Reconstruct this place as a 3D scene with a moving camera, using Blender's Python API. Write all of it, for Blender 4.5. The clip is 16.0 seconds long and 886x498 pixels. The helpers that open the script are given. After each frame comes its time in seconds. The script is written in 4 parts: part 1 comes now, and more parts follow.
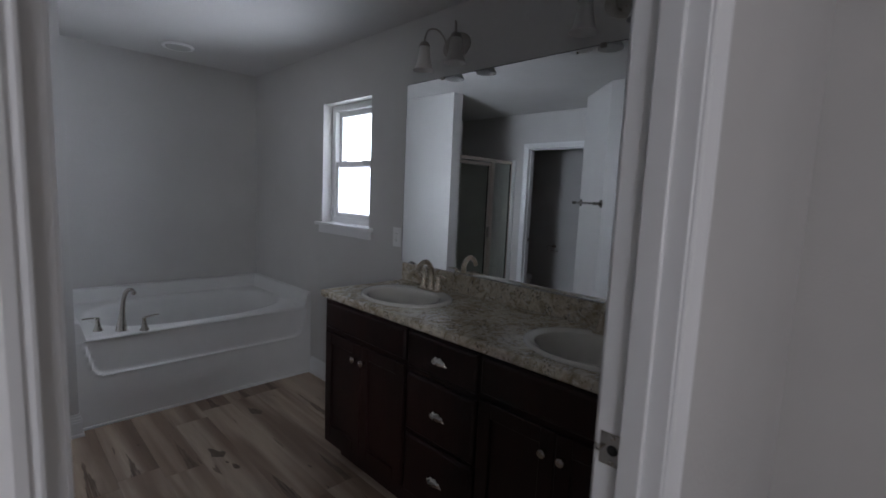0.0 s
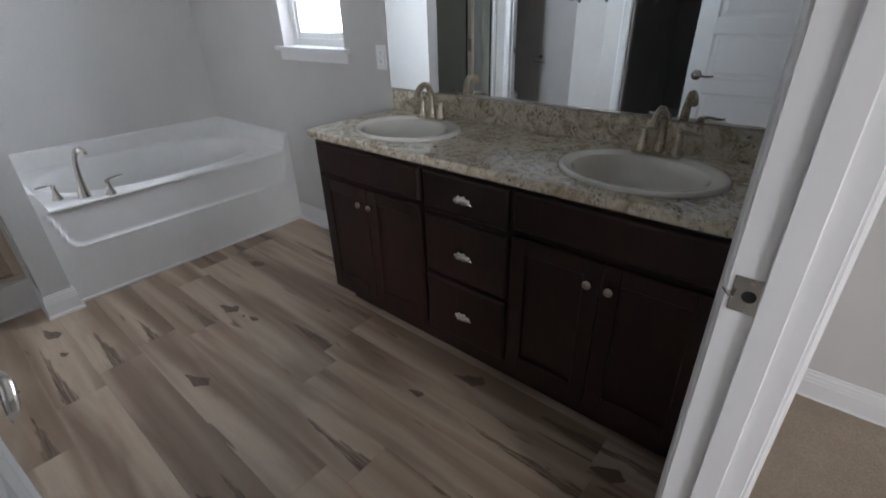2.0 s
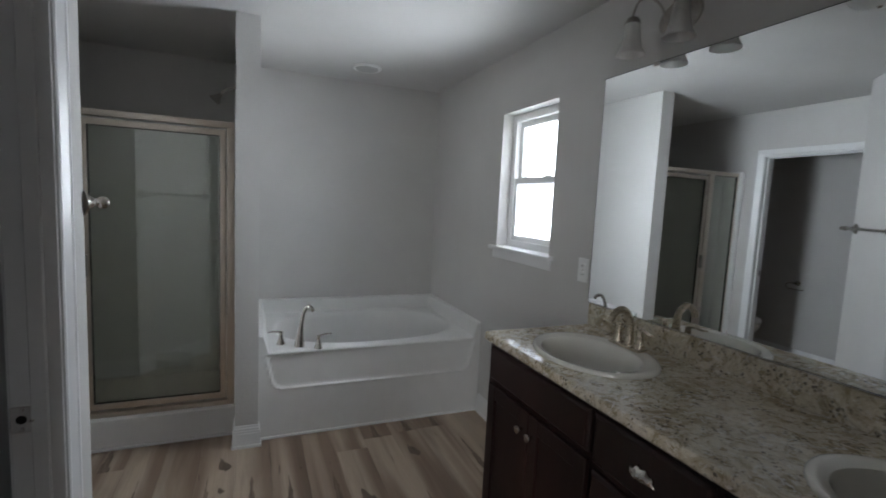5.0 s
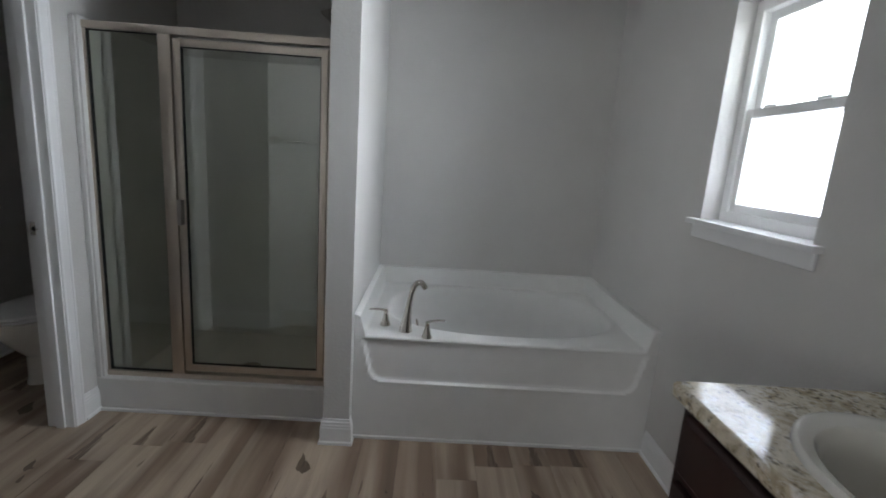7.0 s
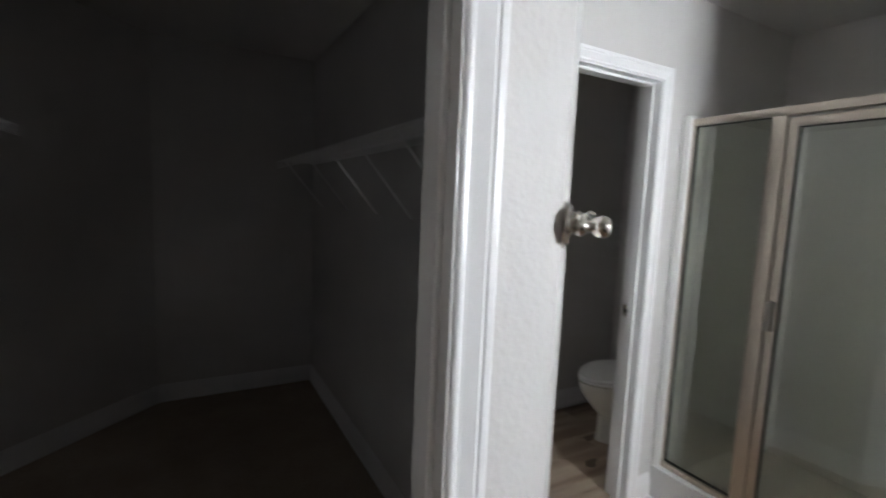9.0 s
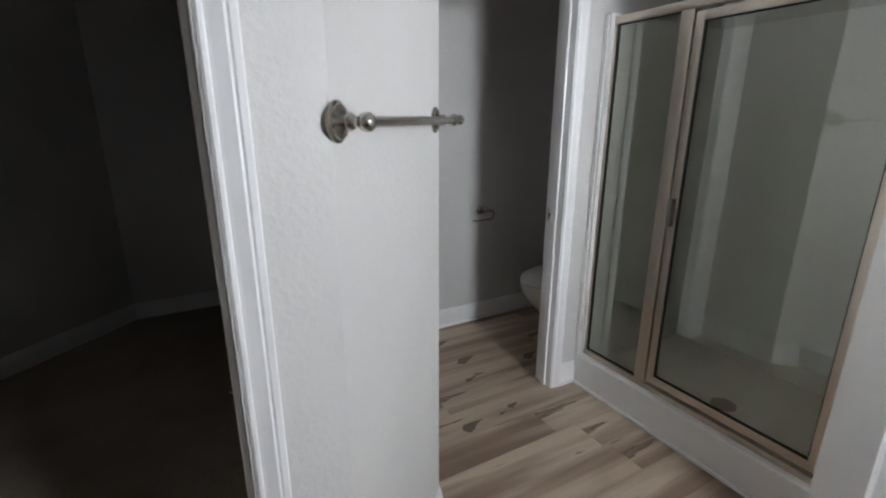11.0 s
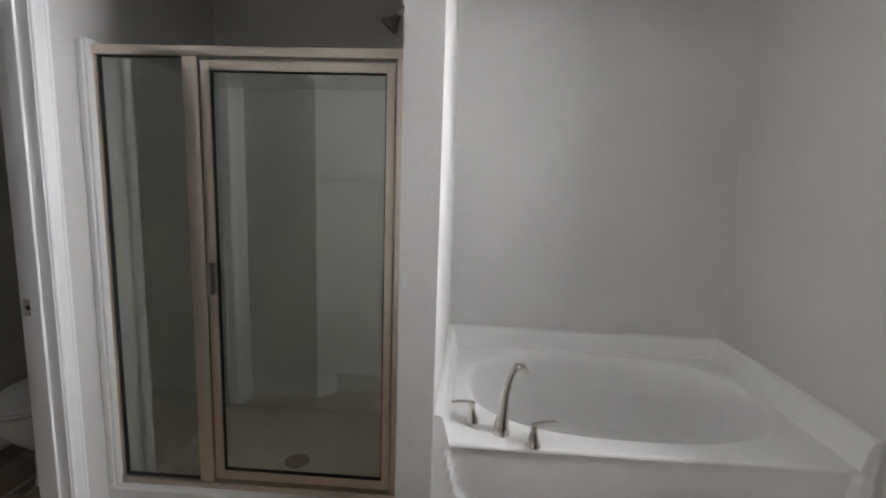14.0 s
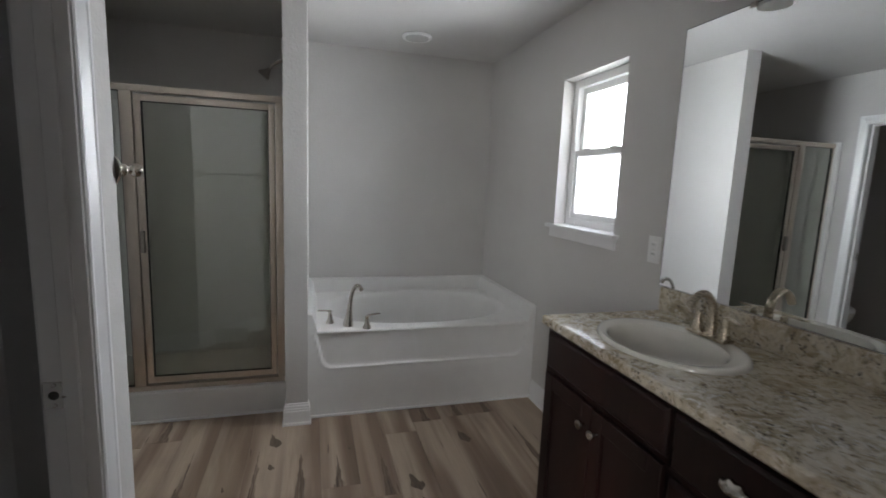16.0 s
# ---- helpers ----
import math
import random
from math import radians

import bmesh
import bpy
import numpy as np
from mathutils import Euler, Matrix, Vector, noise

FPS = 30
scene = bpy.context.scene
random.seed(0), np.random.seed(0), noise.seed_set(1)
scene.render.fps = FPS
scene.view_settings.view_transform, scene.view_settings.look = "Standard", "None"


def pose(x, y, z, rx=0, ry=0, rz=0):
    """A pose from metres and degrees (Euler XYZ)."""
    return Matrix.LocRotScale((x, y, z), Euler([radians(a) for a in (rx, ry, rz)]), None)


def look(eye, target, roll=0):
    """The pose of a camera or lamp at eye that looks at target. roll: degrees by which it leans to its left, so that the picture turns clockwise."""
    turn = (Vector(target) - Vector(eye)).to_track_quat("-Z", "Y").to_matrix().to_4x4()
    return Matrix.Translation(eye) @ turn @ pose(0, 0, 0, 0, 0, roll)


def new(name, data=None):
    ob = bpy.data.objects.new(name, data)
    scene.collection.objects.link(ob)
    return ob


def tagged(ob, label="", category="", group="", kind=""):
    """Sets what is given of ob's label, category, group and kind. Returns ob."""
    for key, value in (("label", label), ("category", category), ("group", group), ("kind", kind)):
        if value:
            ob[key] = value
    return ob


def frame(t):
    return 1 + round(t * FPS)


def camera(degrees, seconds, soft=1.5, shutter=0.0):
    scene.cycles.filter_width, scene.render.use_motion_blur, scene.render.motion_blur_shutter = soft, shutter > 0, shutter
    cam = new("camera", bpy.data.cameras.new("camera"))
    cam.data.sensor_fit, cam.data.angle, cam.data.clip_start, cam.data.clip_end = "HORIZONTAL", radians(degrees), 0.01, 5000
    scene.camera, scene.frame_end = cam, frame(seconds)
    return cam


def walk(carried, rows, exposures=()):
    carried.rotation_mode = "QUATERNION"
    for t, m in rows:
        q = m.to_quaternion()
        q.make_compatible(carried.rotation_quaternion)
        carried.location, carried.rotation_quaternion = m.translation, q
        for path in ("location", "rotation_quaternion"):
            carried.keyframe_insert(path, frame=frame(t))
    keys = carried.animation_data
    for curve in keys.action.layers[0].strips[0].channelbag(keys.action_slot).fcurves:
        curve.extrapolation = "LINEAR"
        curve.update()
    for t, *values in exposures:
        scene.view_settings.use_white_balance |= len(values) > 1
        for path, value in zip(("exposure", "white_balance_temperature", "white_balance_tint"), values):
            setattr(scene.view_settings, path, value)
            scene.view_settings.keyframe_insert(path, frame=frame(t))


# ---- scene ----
cam = camera(88.0, 16.0, soft=1.7, shutter=0.3)
PATH = [
    (0, (0.096, 0.391, 1.43), (1.506, 1.789, 1.197), 2.5),
    (0.5, (0.137, 0.58, 1.448), (1.597, 1.908, 1.125), 0.7),
    (1, (0.145, 0.665, 1.429), (1.582, 1.903, 0.795), -0.5),
    (1.5, (0.143, 0.674, 1.382), (1.441, 1.819, 0.38), -1.7),
    (2, (0.14, 0.669, 1.389), (1.475, 1.827, 0.453), -1.7),
    (2.5, (0.162, 0.695, 1.442), (1.669, 1.931, 0.994), 1.2),
    (3, (0.17, 0.699, 1.518), (1.707, 1.979, 1.487), 2.3),
    (3.5, (0.163, 0.687, 1.534), (1.676, 1.994, 1.59), 1.6),
    (4, (0.176, 0.701, 1.513), (1.554, 2.15, 1.551), 1.7),
    (4.5, (0.255, 0.762, 1.506), (1.347, 2.437, 1.443), 1.1),
    (4.7, (0.32, 0.748, 1.484), (1.269, 2.505, 1.365), 1.8),
    (6.8, (0.673, 1.445, 1.397), (0.818, 3.398, 0.992), 4.0),
    (7, (0.747, 1.532, 1.369), (0.806, 3.493, 0.983), 4.0),
    (7.5, (0.758, 1.613, 1.375), (0.498, 3.554, 0.97), 4.2),
    (8, (0.635, 1.68, 1.407), (-0.102, 3.5, 1.028), 3.9),
    (8.5, (0.521, 1.697, 1.417), (-0.78, 3.187, 1.123), 2.7),
    (9, (0.491, 1.692, 1.445), (-1.245, 2.663, 1.23), 2.4),
    (9.2, (0.497, 1.694, 1.455), (-1.325, 2.496, 1.264), 2.0),
    (11.3, (0.771, 1.958, 1.404), (-0.834, 2.982, 0.788), 2.0),
    (11.5, (0.712, 1.935, 1.374), (-0.759, 3.187, 0.852), 4.4),
    (12, (0.655, 2.131, 1.418), (-0.656, 3.575, 0.975), 1.1),
    (12.5, (0.458, 2.167, 1.412), (-0.617, 3.817, 1.062), 2.2),
    (13, (0.38, 2.225, 1.411), (-0.359, 4.06, 1.114), 1.3),
    (13.5, (0.413, 2.231, 1.399), (0.062, 4.18, 1.119), 2.2),
    (14, (0.515, 2.109, 1.416), (0.399, 4.085, 1.129), 1.9),
    (14.5, (0.577, 1.833, 1.399), (0.636, 3.814, 1.129), 1.7),
    (15, (0.548, 1.496, 1.365), (0.748, 3.469, 1.108), 1.1),
    (15.5, (0.474, 1.186, 1.388), (0.876, 3.126, 1.113), 2.3),
    (16, (0.441, 0.906, 1.414), (0.991, 2.807, 1.13), 2.3),
]
walk(cam, [(t, look(e, g, r)) for t, e, g, r in PATH],
     exposures=[(0, -0.88, 5900, 15), (0.8, -0.4, 5850, 15), (1.5, 0.25, 5950, 15), (2.2, 0.45, 6050, 11), (3.0, -0.15, 6150, 10), (4.0, -0.45, 6100, 10),
                (4.7, -0.22, 6150, 10), (6.8, 0.0, 6200, 10), (7.4, -0.35, 6350, 11), (8.4, 0.22, 6550, 13), (9.1, 0.85, 6400, 11), (11.4, 0.42, 6350, 12), (12.0, 0.1, 6550, 14), (12.6, 0.0, 6800, 15), (13.5, 0.22, 6850, 16),
                (14.0, 0.36, 6650, 14), (14.4, -0.22, 6250, 12), (15.2, -0.3, 6250, 12), (16, 0.0, 6450, 12)])

# ---- plan, metres ----
XE = 1.87            # window and vanity wall
YN = 4.58            # wall behind the tub
YS = 0.722           # entry wall, bathroom face
CEIL = 2.40
WIN = (2.838, 3.42, 1.195, 2.037)
ENTRY = (0.108, 0.835, 2.03)
CLOSET = (1.235, 1.978, 2.03)
WC = (2.80, 3.53, 2.0)
COL = (0.297, 0.418, 3.515)
CT_W = 0.085
CY = 2.515            # closet north wall
AX, AY = -0.44, 2.60   # outer corner of the angled wall

# ---- world and light ----
SUN_ELEV, SUN_ROT = radians(52), radians(-12)
world = bpy.data.worlds.new("sky")
scene.world = world
world.use_nodes = True
wn = world.node_tree.nodes
sky = wn.new("ShaderNodeTexSky")
sky.sky_type = "NISHITA"
sky.sun_disc = False
sky.sun_elevation, sky.sun_rotation = SUN_ELEV, SUN_ROT
wn["Background"].inputs[1].default_value = 0.15
world.node_tree.links.new(sky.outputs[0], wn["Background"].inputs[0])
sun = new("sun", bpy.data.lights.new("sun", "SUN"))
sun.data.energy, sun.data.angle, sun.data.color = 4.0, radians(0.5), (1, 0.95, 0.88)
sd = Vector((math.sin(SUN_ROT) * math.cos(SUN_ELEV), math.cos(SUN_ROT) * math.cos(SUN_ELEV), math.sin(SUN_ELEV)))
sun.matrix_world = look(sd * 30, (0, 0, 0))


def window_light(x, y, z, w, h, target, power, colour):
    lamp = new("window_skylight", bpy.data.lights.new("window_skylight", "AREA"))
    lamp.data.shape, lamp.data.size, lamp.data.size_y = "RECTANGLE", w, h
    lamp.data.energy, lamp.data.color = power, colour
    lamp.matrix_world = look((x, y, z), target)
    return lamp


window_light(XE + 0.45, 3.20, 1.62, 1.6, 1.6, (0, 3.20, 1.62), 135, (0.93, 0.97, 1.0)).data.spread = radians(122)
window_light(-1.30, -3.35, 1.5, 1.5, 1.3, (0.3, 0.3, 1.3), 100, (1.0, 0.985, 0.97))

# ---- materials ----


def mat(name, base=(0.8, 0.8, 0.8), rough=0.5, metal=0.0):
    m = bpy.data.materials.new(name)
    m.use_nodes = True
    b = m.node_tree.nodes["Principled BSDF"]
    b.inputs["Base Color"].default_value = (*base, 1)
    b.inputs["Roughness"].default_value = rough
    b.inputs["Metallic"].default_value = metal
    return m, m.node_tree, b


def node(nt, kind, **inputs):
    n = nt.nodes.new(kind)
    for k, v in inputs.items():
        n.inputs[k.replace("_", " ")].default_value = v
    return n


def ramp(nt, fac, stops):
    r = nt.nodes.new("ShaderNodeValToRGB")
    while len(r.color_ramp.elements) < len(stops):
        r.color_ramp.elements.new(0.5)
    for e, (p, c) in zip(r.color_ramp.elements, stops):
        e.position, e.color = p, (*c, 1) if len(c) == 3 else c
    nt.links.new(fac, r.inputs[0])
    return r


def coords(nt, scale=(1, 1, 1), offset_random=False, space="Object"):
    tc = nt.nodes.new("ShaderNodeTexCoord")
    mp = nt.nodes.new("ShaderNodeMapping")
    mp.inputs["Scale"].default_value = scale
    nt.links.new(tc.outputs[space], mp.inputs["Vector"])
    if offset_random:
        oi = nt.nodes.new("ShaderNodeObjectInfo")
        mul = nt.nodes.new("ShaderNodeVectorMath")
        mul.operation = "SCALE"
        mul.inputs[0].default_value = (37, 91, 53)
        nt.links.new(oi.outputs["Random"], mul.inputs["Scale"])
        nt.links.new(mul.outputs[0], mp.inputs["Location"])
    return mp.outputs[0]


def noise_tex(nt, vec, scale, detail=4, rough=0.55, distort=0.0):
    n = node(nt, "ShaderNodeTexNoise", Scale=scale, Detail=detail, Roughness=rough, Distortion=distort)
    nt.links.new(vec, n.inputs["Vector"])
    return n.outputs["Fac"]


def bump(nt, b, height, strength, distance):
    bp = node(nt, "ShaderNodeBump", Strength=strength, Distance=distance)
    nt.links.new(height, bp.inputs["Height"])
    nt.links.new(bp.outputs[0], b.inputs["Normal"])


def mix(nt, fac, a, b, mode="MIX"):
    m = nt.nodes.new("ShaderNodeMix")
    m.data_type, m.blend_type = "RGBA", mode
    for sock, v in ((m.inputs[0], fac), (m.inputs[6], a), (m.inputs[7], b)):
        if isinstance(v, (int, float)):
            sock.default_value = v
        elif isinstance(v, tuple):
            sock.default_value = (*v, 1)
        else:
            nt.links.new(v, sock)
    return m.outputs[2]


def painted(name, base, rough, tex_scale=90, strength=0.25, dist=0.0015, vary=0.04):
    m, nt, b = mat(name, base, rough)
    v = coords(nt, space="Object")
    big = noise_tex(nt, v, 1.7, 3)
    lo, hi = tuple(c * (1 - vary) for c in base), tuple(min(1, c * (1 + vary)) for c in base)
    nt.links.new(ramp(nt, big, [(0.3, lo), (0.7, hi)]).outputs[0], b.inputs["Base Color"])
    fine = noise_tex(nt, v, tex_scale, 3, 0.5)
    bump(nt, b, fine, strength, dist)
    return m


M_WALL = painted("wall_paint", (0.58, 0.567, 0.55), 0.55, 75, 0.5, 0.0025)
M_CEIL = painted("ceiling_paint", (0.62, 0.61, 0.595), 0.75, 55, 0.5, 0.003)
M_TRIM = painted("trim_paint", (0.80, 0.80, 0.80), 0.28, 25, 0.08, 0.0008, 0.02)
M_DOOR = painted("door_paint", (0.78, 0.79, 0.80), 0.32, 30, 0.08, 0.0008, 0.02)


def glossy_white(name, base, rough):
    m, nt, b = mat(name, base, rough)
    b.inputs["Coat Weight"].default_value = 0.5 if rough < 0.15 else 0.0
    b.inputs["Coat Roughness"].default_value = 0.08
    v = coords(nt)
    nt.links.new(ramp(nt, noise_tex(nt, v, 9, 3), [(0.3, tuple(c * 0.96 for c in base)), (0.7, base)]).outputs[0], b.inputs["Base Color"])
    nt.links.new(ramp(nt, noise_tex(nt, v, 3, 2), [(0.3, (rough,) * 3), (0.7, (rough + 0.12,) * 3)]).outputs[0], b.inputs["Roughness"])
    bump(nt, b, noise_tex(nt, v, 5, 1), 0.02, 0.001)
    return m


M_ACRYL = glossy_white("white_acrylic", (0.78, 0.775, 0.76), 0.30)
M_CERAM = glossy_white("white_porcelain", (0.80, 0.775, 0.71), 0.1)
M_PLAST = glossy_white("white_plastic", (0.86, 0.86, 0.85), 0.35)
M_LENS = glossy_white("grey_lens", (0.52, 0.52, 0.51), 0.4)


def metal(name, base, rough, stretch=(1, 1, 14)):
    m, nt, b = mat(name, base, rough, 1.0)
    v = coords(nt, stretch)
    n = noise_tex(nt, v, 60, 3)
    nt.links.new(ramp(nt, n, [(0.3, (rough * 0.8,) * 3), (0.75, (rough * 1.3,) * 3)]).outputs[0], b.inputs["Roughness"])
    bump(nt, b, n, 0.02, 0.0001)
    return m


M_NICKEL = metal("brushed_nickel", (0.56, 0.525, 0.48), 0.18)
M_SHFR = metal("shower_frame_nickel", (0.60, 0.53, 0.455), 0.30, (40, 40, 4))
M_DARKMET = metal("bronzed_metal", (0.36, 0.33, 0.30), 0.32)
M_CHAMP = metal("champagne_nickel", (0.50, 0.44, 0.35), 0.26)
M_RUBBER = mat("black_gasket", (0.02, 0.02, 0.02), 0.6)[0]
# grey that paints the shade behind the register's slats
M_GREY = mat("duct_shade_grey", (0.34, 0.34, 0.34), 0.7)[0]
# near-black colour for the shade inside small holes that are not cut
M_DARK = mat("hole_shade", (0.012, 0.011, 0.01), 0.7)[0]
M_MIRROR = mat("mirror_silver", (0.86, 0.88, 0.88), 0.0, 1.0)[0]

M_GLASS, gt, gb = mat("clear_glass", (0.9, 0.94, 0.92), 0.0)
gb.inputs["Transmission Weight"].default_value = 1.0
gb.inputs["IOR"].default_value = 1.5


M_OBSC, ot, ob_ = mat("obscured_glass", (0.74, 0.76, 0.80), 0.35)
ob_.inputs["Transmission Weight"].default_value = 1.0
ob_.inputs["IOR"].default_value = 1.3
bump(ot, ob_, noise_tex(ot, coords(ot), 260, 2), 0.35, 0.0008)


def thin_glass():
    m = bpy.data.materials.new("shower_glass")
    m.use_nodes = True
    nt = m.node_tree
    nt.nodes.clear()
    out = nt.nodes.new("ShaderNodeOutputMaterial")
    tr = node(nt, "ShaderNodeBsdfTransparent", Color=(0.90, 0.922, 0.872, 1))
    gl = node(nt, "ShaderNodeBsdfGlossy", Color=(1, 1, 1, 1), Roughness=0.01)
    lw = node(nt, "ShaderNodeLayerWeight", Blend=0.5)
    p5 = nt.nodes.new("ShaderNodeMath")
    p5.operation = "POWER"
    p5.inputs[1].default_value = 4.0
    nt.links.new(lw.outputs["Facing"], p5.inputs[0])
    fr = nt.nodes.new("ShaderNodeMapRange")
    fr.inputs["To Min"].default_value = 0.10
    nt.links.new(p5.outputs[0], fr.inputs["Value"])
    mx = nt.nodes.new("ShaderNodeMixShader")
    nt.links.new(fr.outputs[0], mx.inputs[0])
    nt.links.new(tr.outputs[0], mx.inputs[1])
    nt.links.new(gl.outputs[0], mx.inputs[2])
    nt.links.new(mx.outputs[0], out.inputs[0])
    return m


M_SHGLASS = thin_glass()
M_FROST, ft, fb = mat("frosted_glass", (0.9, 0.89, 0.87), 0.45)
fb.inputs["Transmission Weight"].default_value = 0.65
ft.links.new(ramp(ft, noise_tex(ft, coords(ft), 14, 4, 0.6, 1.5), [(0.35, (0.85, 0.84, 0.82)), (0.65, (0.97, 0.96, 0.94))]).outputs[0], fb.inputs["Base Color"])


def cherry():
    m, nt, b = mat("dark_cherry_stain", (0.03, 0.012, 0.009), 0.42)
    b.inputs["Specular IOR Level"].default_value = 0.32
    v = coords(nt, (6, 6, 0.7))
    g = noise_tex(nt, v, 9, 6, 0.65, 0.6)
    big = noise_tex(nt, coords(nt, (1, 1, 0.6)), 3.0, 3)
    c = ramp(nt, g, [(0.25, (0.006, 0.0035, 0.0033)), (0.55, (0.013, 0.006, 0.0055)), (0.8, (0.025, 0.009, 0.0075))]).outputs[0]
    c2 = mix(nt, ramp(nt, big, [(0.35, (0, 0, 0)), (0.75, (0.6, 0.6, 0.6))]).outputs[0], c, (0.042, 0.013, 0.0095))
    nt.links.new(c2, b.inputs["Base Color"])
    bump(nt, b, g, 0.12, 0.0006)
    return m


M_CHERRY = cherry()


def laminate():
    m, nt, b = mat("granite_laminate", (0.45, 0.4, 0.34), 0.11)
    v = coords(nt)
    base = ramp(nt, noise_tex(nt, v, 8, 6, 0.65, 2.2), [(0.32, (0.36, 0.30, 0.205)), (0.44, (0.55, 0.475, 0.35)), (0.56, (0.72, 0.66, 0.54)), (0.70, (0.50, 0.45, 0.355))]).outputs[0]
    rust = ramp(nt, noise_tex(nt, v, 15, 6, 0.72, 2.6), [(0.52, (0, 0, 0)), (0.62, (0.85, 0.85, 0.85))]).outputs[0]
    c = mix(nt, rust, base, (0.30, 0.235, 0.135))
    white = ramp(nt, noise_tex(nt, v, 26, 6, 0.75, 1.4), [(0.54, (0, 0, 0)), (0.62, (0.9, 0.9, 0.9))]).outputs[0]
    c = mix(nt, white, c, (0.78, 0.75, 0.69))
    vein = ramp(nt, noise_tex(nt, v, 34, 7, 0.8, 1.8), [(0.59, (0, 0, 0)), (0.67, (0.6, 0.6, 0.6))]).outputs[0]
    c = mix(nt, vein, c, (0.12, 0.085, 0.065))
    vo = node(nt, "ShaderNodeTexVoronoi", Scale=85)
    nt.links.new(v, vo.inputs["Vector"])
    gate = ramp(nt, noise_tex(nt, v, 15, 4, 0.7, 1.5), [(0.50, (0, 0, 0)), (0.60, (0.8, 0.8, 0.8))]).outputs[0]
    sp = ramp(nt, vo.outputs["Distance"], [(0.32, (1, 1, 1)), (0.48, (0, 0, 0))]).outputs[0]
    f = mix(nt, 1.0, gate, sp, "MULTIPLY")
    c = mix(nt, f, c, (0.050, 0.036, 0.034))
    nt.links.new(c, b.inputs["Base Color"])
    bump(nt, b, noise_tex(nt, v, 160, 2), 0.05, 0.0002)
    return m


M_COUNTER = laminate()


def vinyl_plank():
    m, nt, b = mat("vinyl_plank", (0.36, 0.27, 0.2), 0.38)
    oi = nt.nodes.new("ShaderNodeObjectInfo")
    tc = nt.nodes.new("ShaderNodeTexCoord")
    sx = nt.nodes.new("ShaderNodeSeparateXYZ")
    nt.links.new(tc.outputs["Object"], sx.inputs[0])

    def M(op, *vals):
        n = nt.nodes.new("ShaderNodeMath")
        n.operation = op
        for k, v in enumerate(vals):
            if isinstance(v, (int, float)):
                n.inputs[k].default_value = v
            else:
                nt.links.new(v, n.inputs[k])
        return n.outputs[0]

    def rand(k):
        return M("FRACT", M("MULTIPLY", oi.outputs["Random"], k))
    px, py = sx.outputs["X"], sx.outputs["Y"]
    streak = noise_tex(nt, coords(nt, (2.3, 0.26, 2.3), True), 3.4, 3, 0.5, 0.6)
    broad = noise_tex(nt, coords(nt, (2.6, 0.16, 2.6), True), 3.0, 2, 0.45, 0.35)
    c = ramp(nt, broad, [(0.36, (0.25, 0.178, 0.13)), (0.46, (0.37, 0.28, 0.21)), (0.57, (0.51, 0.412, 0.32)), (0.72, (0.42, 0.335, 0.26))]).outputs[0]
    c = mix(nt, ramp(nt, streak, [(0.50, (0, 0, 0)), (0.72, (0.75, 0.75, 0.75))]).outputs[0], c, (0.155, 0.100, 0.070))
    fine = noise_tex(nt, coords(nt, (42, 2.0, 42), True), 4, 5, 0.6)
    c = mix(nt, ramp(nt, fine, [(0.35, (0, 0, 0)), (0.7, (0.16, 0.16, 0.16))]).outputs[0], c, (0.22, 0.165, 0.12))
    wob = M("MULTIPLY", M("SUBTRACT", noise_tex(nt, coords(nt, (30, 5, 30), True), 1.6, 3, 0.6), 0.5), 0.045)
    # long split that widens towards one end of the plank
    lng = M("ADD", M("MULTIPLY", rand(7.31), 0.38), 0.16)
    mid = M("ADD", M("MULTIPLY", rand(13.7), 0.11), 0.035)
    half = M("MULTIPLY", M("SUBTRACT", 1.0, M("DIVIDE", py, lng)), 0.027)
    d1 = M("ADD", M("ABSOLUTE", M("SUBTRACT", px, mid)), wob)
    split = M("MULTIPLY", M("MULTIPLY", M("SMOOTH_MIN", M("MULTIPLY", M("MAXIMUM", M("SUBTRACT", half, d1), 0.0), 300.0), 1.0, 0.1), M("LESS_THAN", rand(23.9), 0.78)), 1.0)
    wisp = ramp(nt, noise_tex(nt, coords(nt, (60, 1.6, 60), True), 3.0, 3, 0.6), [(0.38, (0.35,) * 3), (0.55, (0.97,) * 3)]).outputs[0]
    split = M("MULTIPLY", split, wisp)
    c = mix(nt, split, c, mix(nt, ramp(nt, fine, [(0.4, (0, 0, 0)), (0.65, (1, 1, 1))]).outputs[0], (0.15, 0.098, 0.070), (0.065, 0.040, 0.029)))
    # three-cornered knots
    for k1, k2, share, size in ((31.7, 47.3, 0.36, 0.036), (61.1, 83.9, 0.22, 0.020), (97.3, 71.9, 0.30, 0.009)):
        kx = M("SUBTRACT", px, M("ADD", M("MULTIPLY", rand(k1), 0.12), 0.03))
        ky = M("SUBTRACT", py, M("ADD", M("MULTIPLY", rand(k2), 1.0), 0.1))
        dk = M("ADD", M("ADD", M("ABSOLUTE", M("ADD", kx, M("MULTIPLY", ky, 0.25))), M("MAXIMUM", M("MULTIPLY", ky, 0.34), M("MULTIPLY", ky, -1.0))), wob)
        f = M("MULTIPLY", M("SMOOTH_MIN", M("MULTIPLY", M("MAXIMUM", M("SUBTRACT", size, dk), 0.0), 350.0), 1.0, 0.1), M("LESS_THAN", rand(k1 + k2), share))
        c = mix(nt, M("MULTIPLY", f, 0.9), c, mix(nt, ramp(nt, fine, [(0.35, (0, 0, 0)), (0.65, (1, 1, 1))]).outputs[0], (0.13, 0.085, 0.058), (0.060, 0.036, 0.026)))
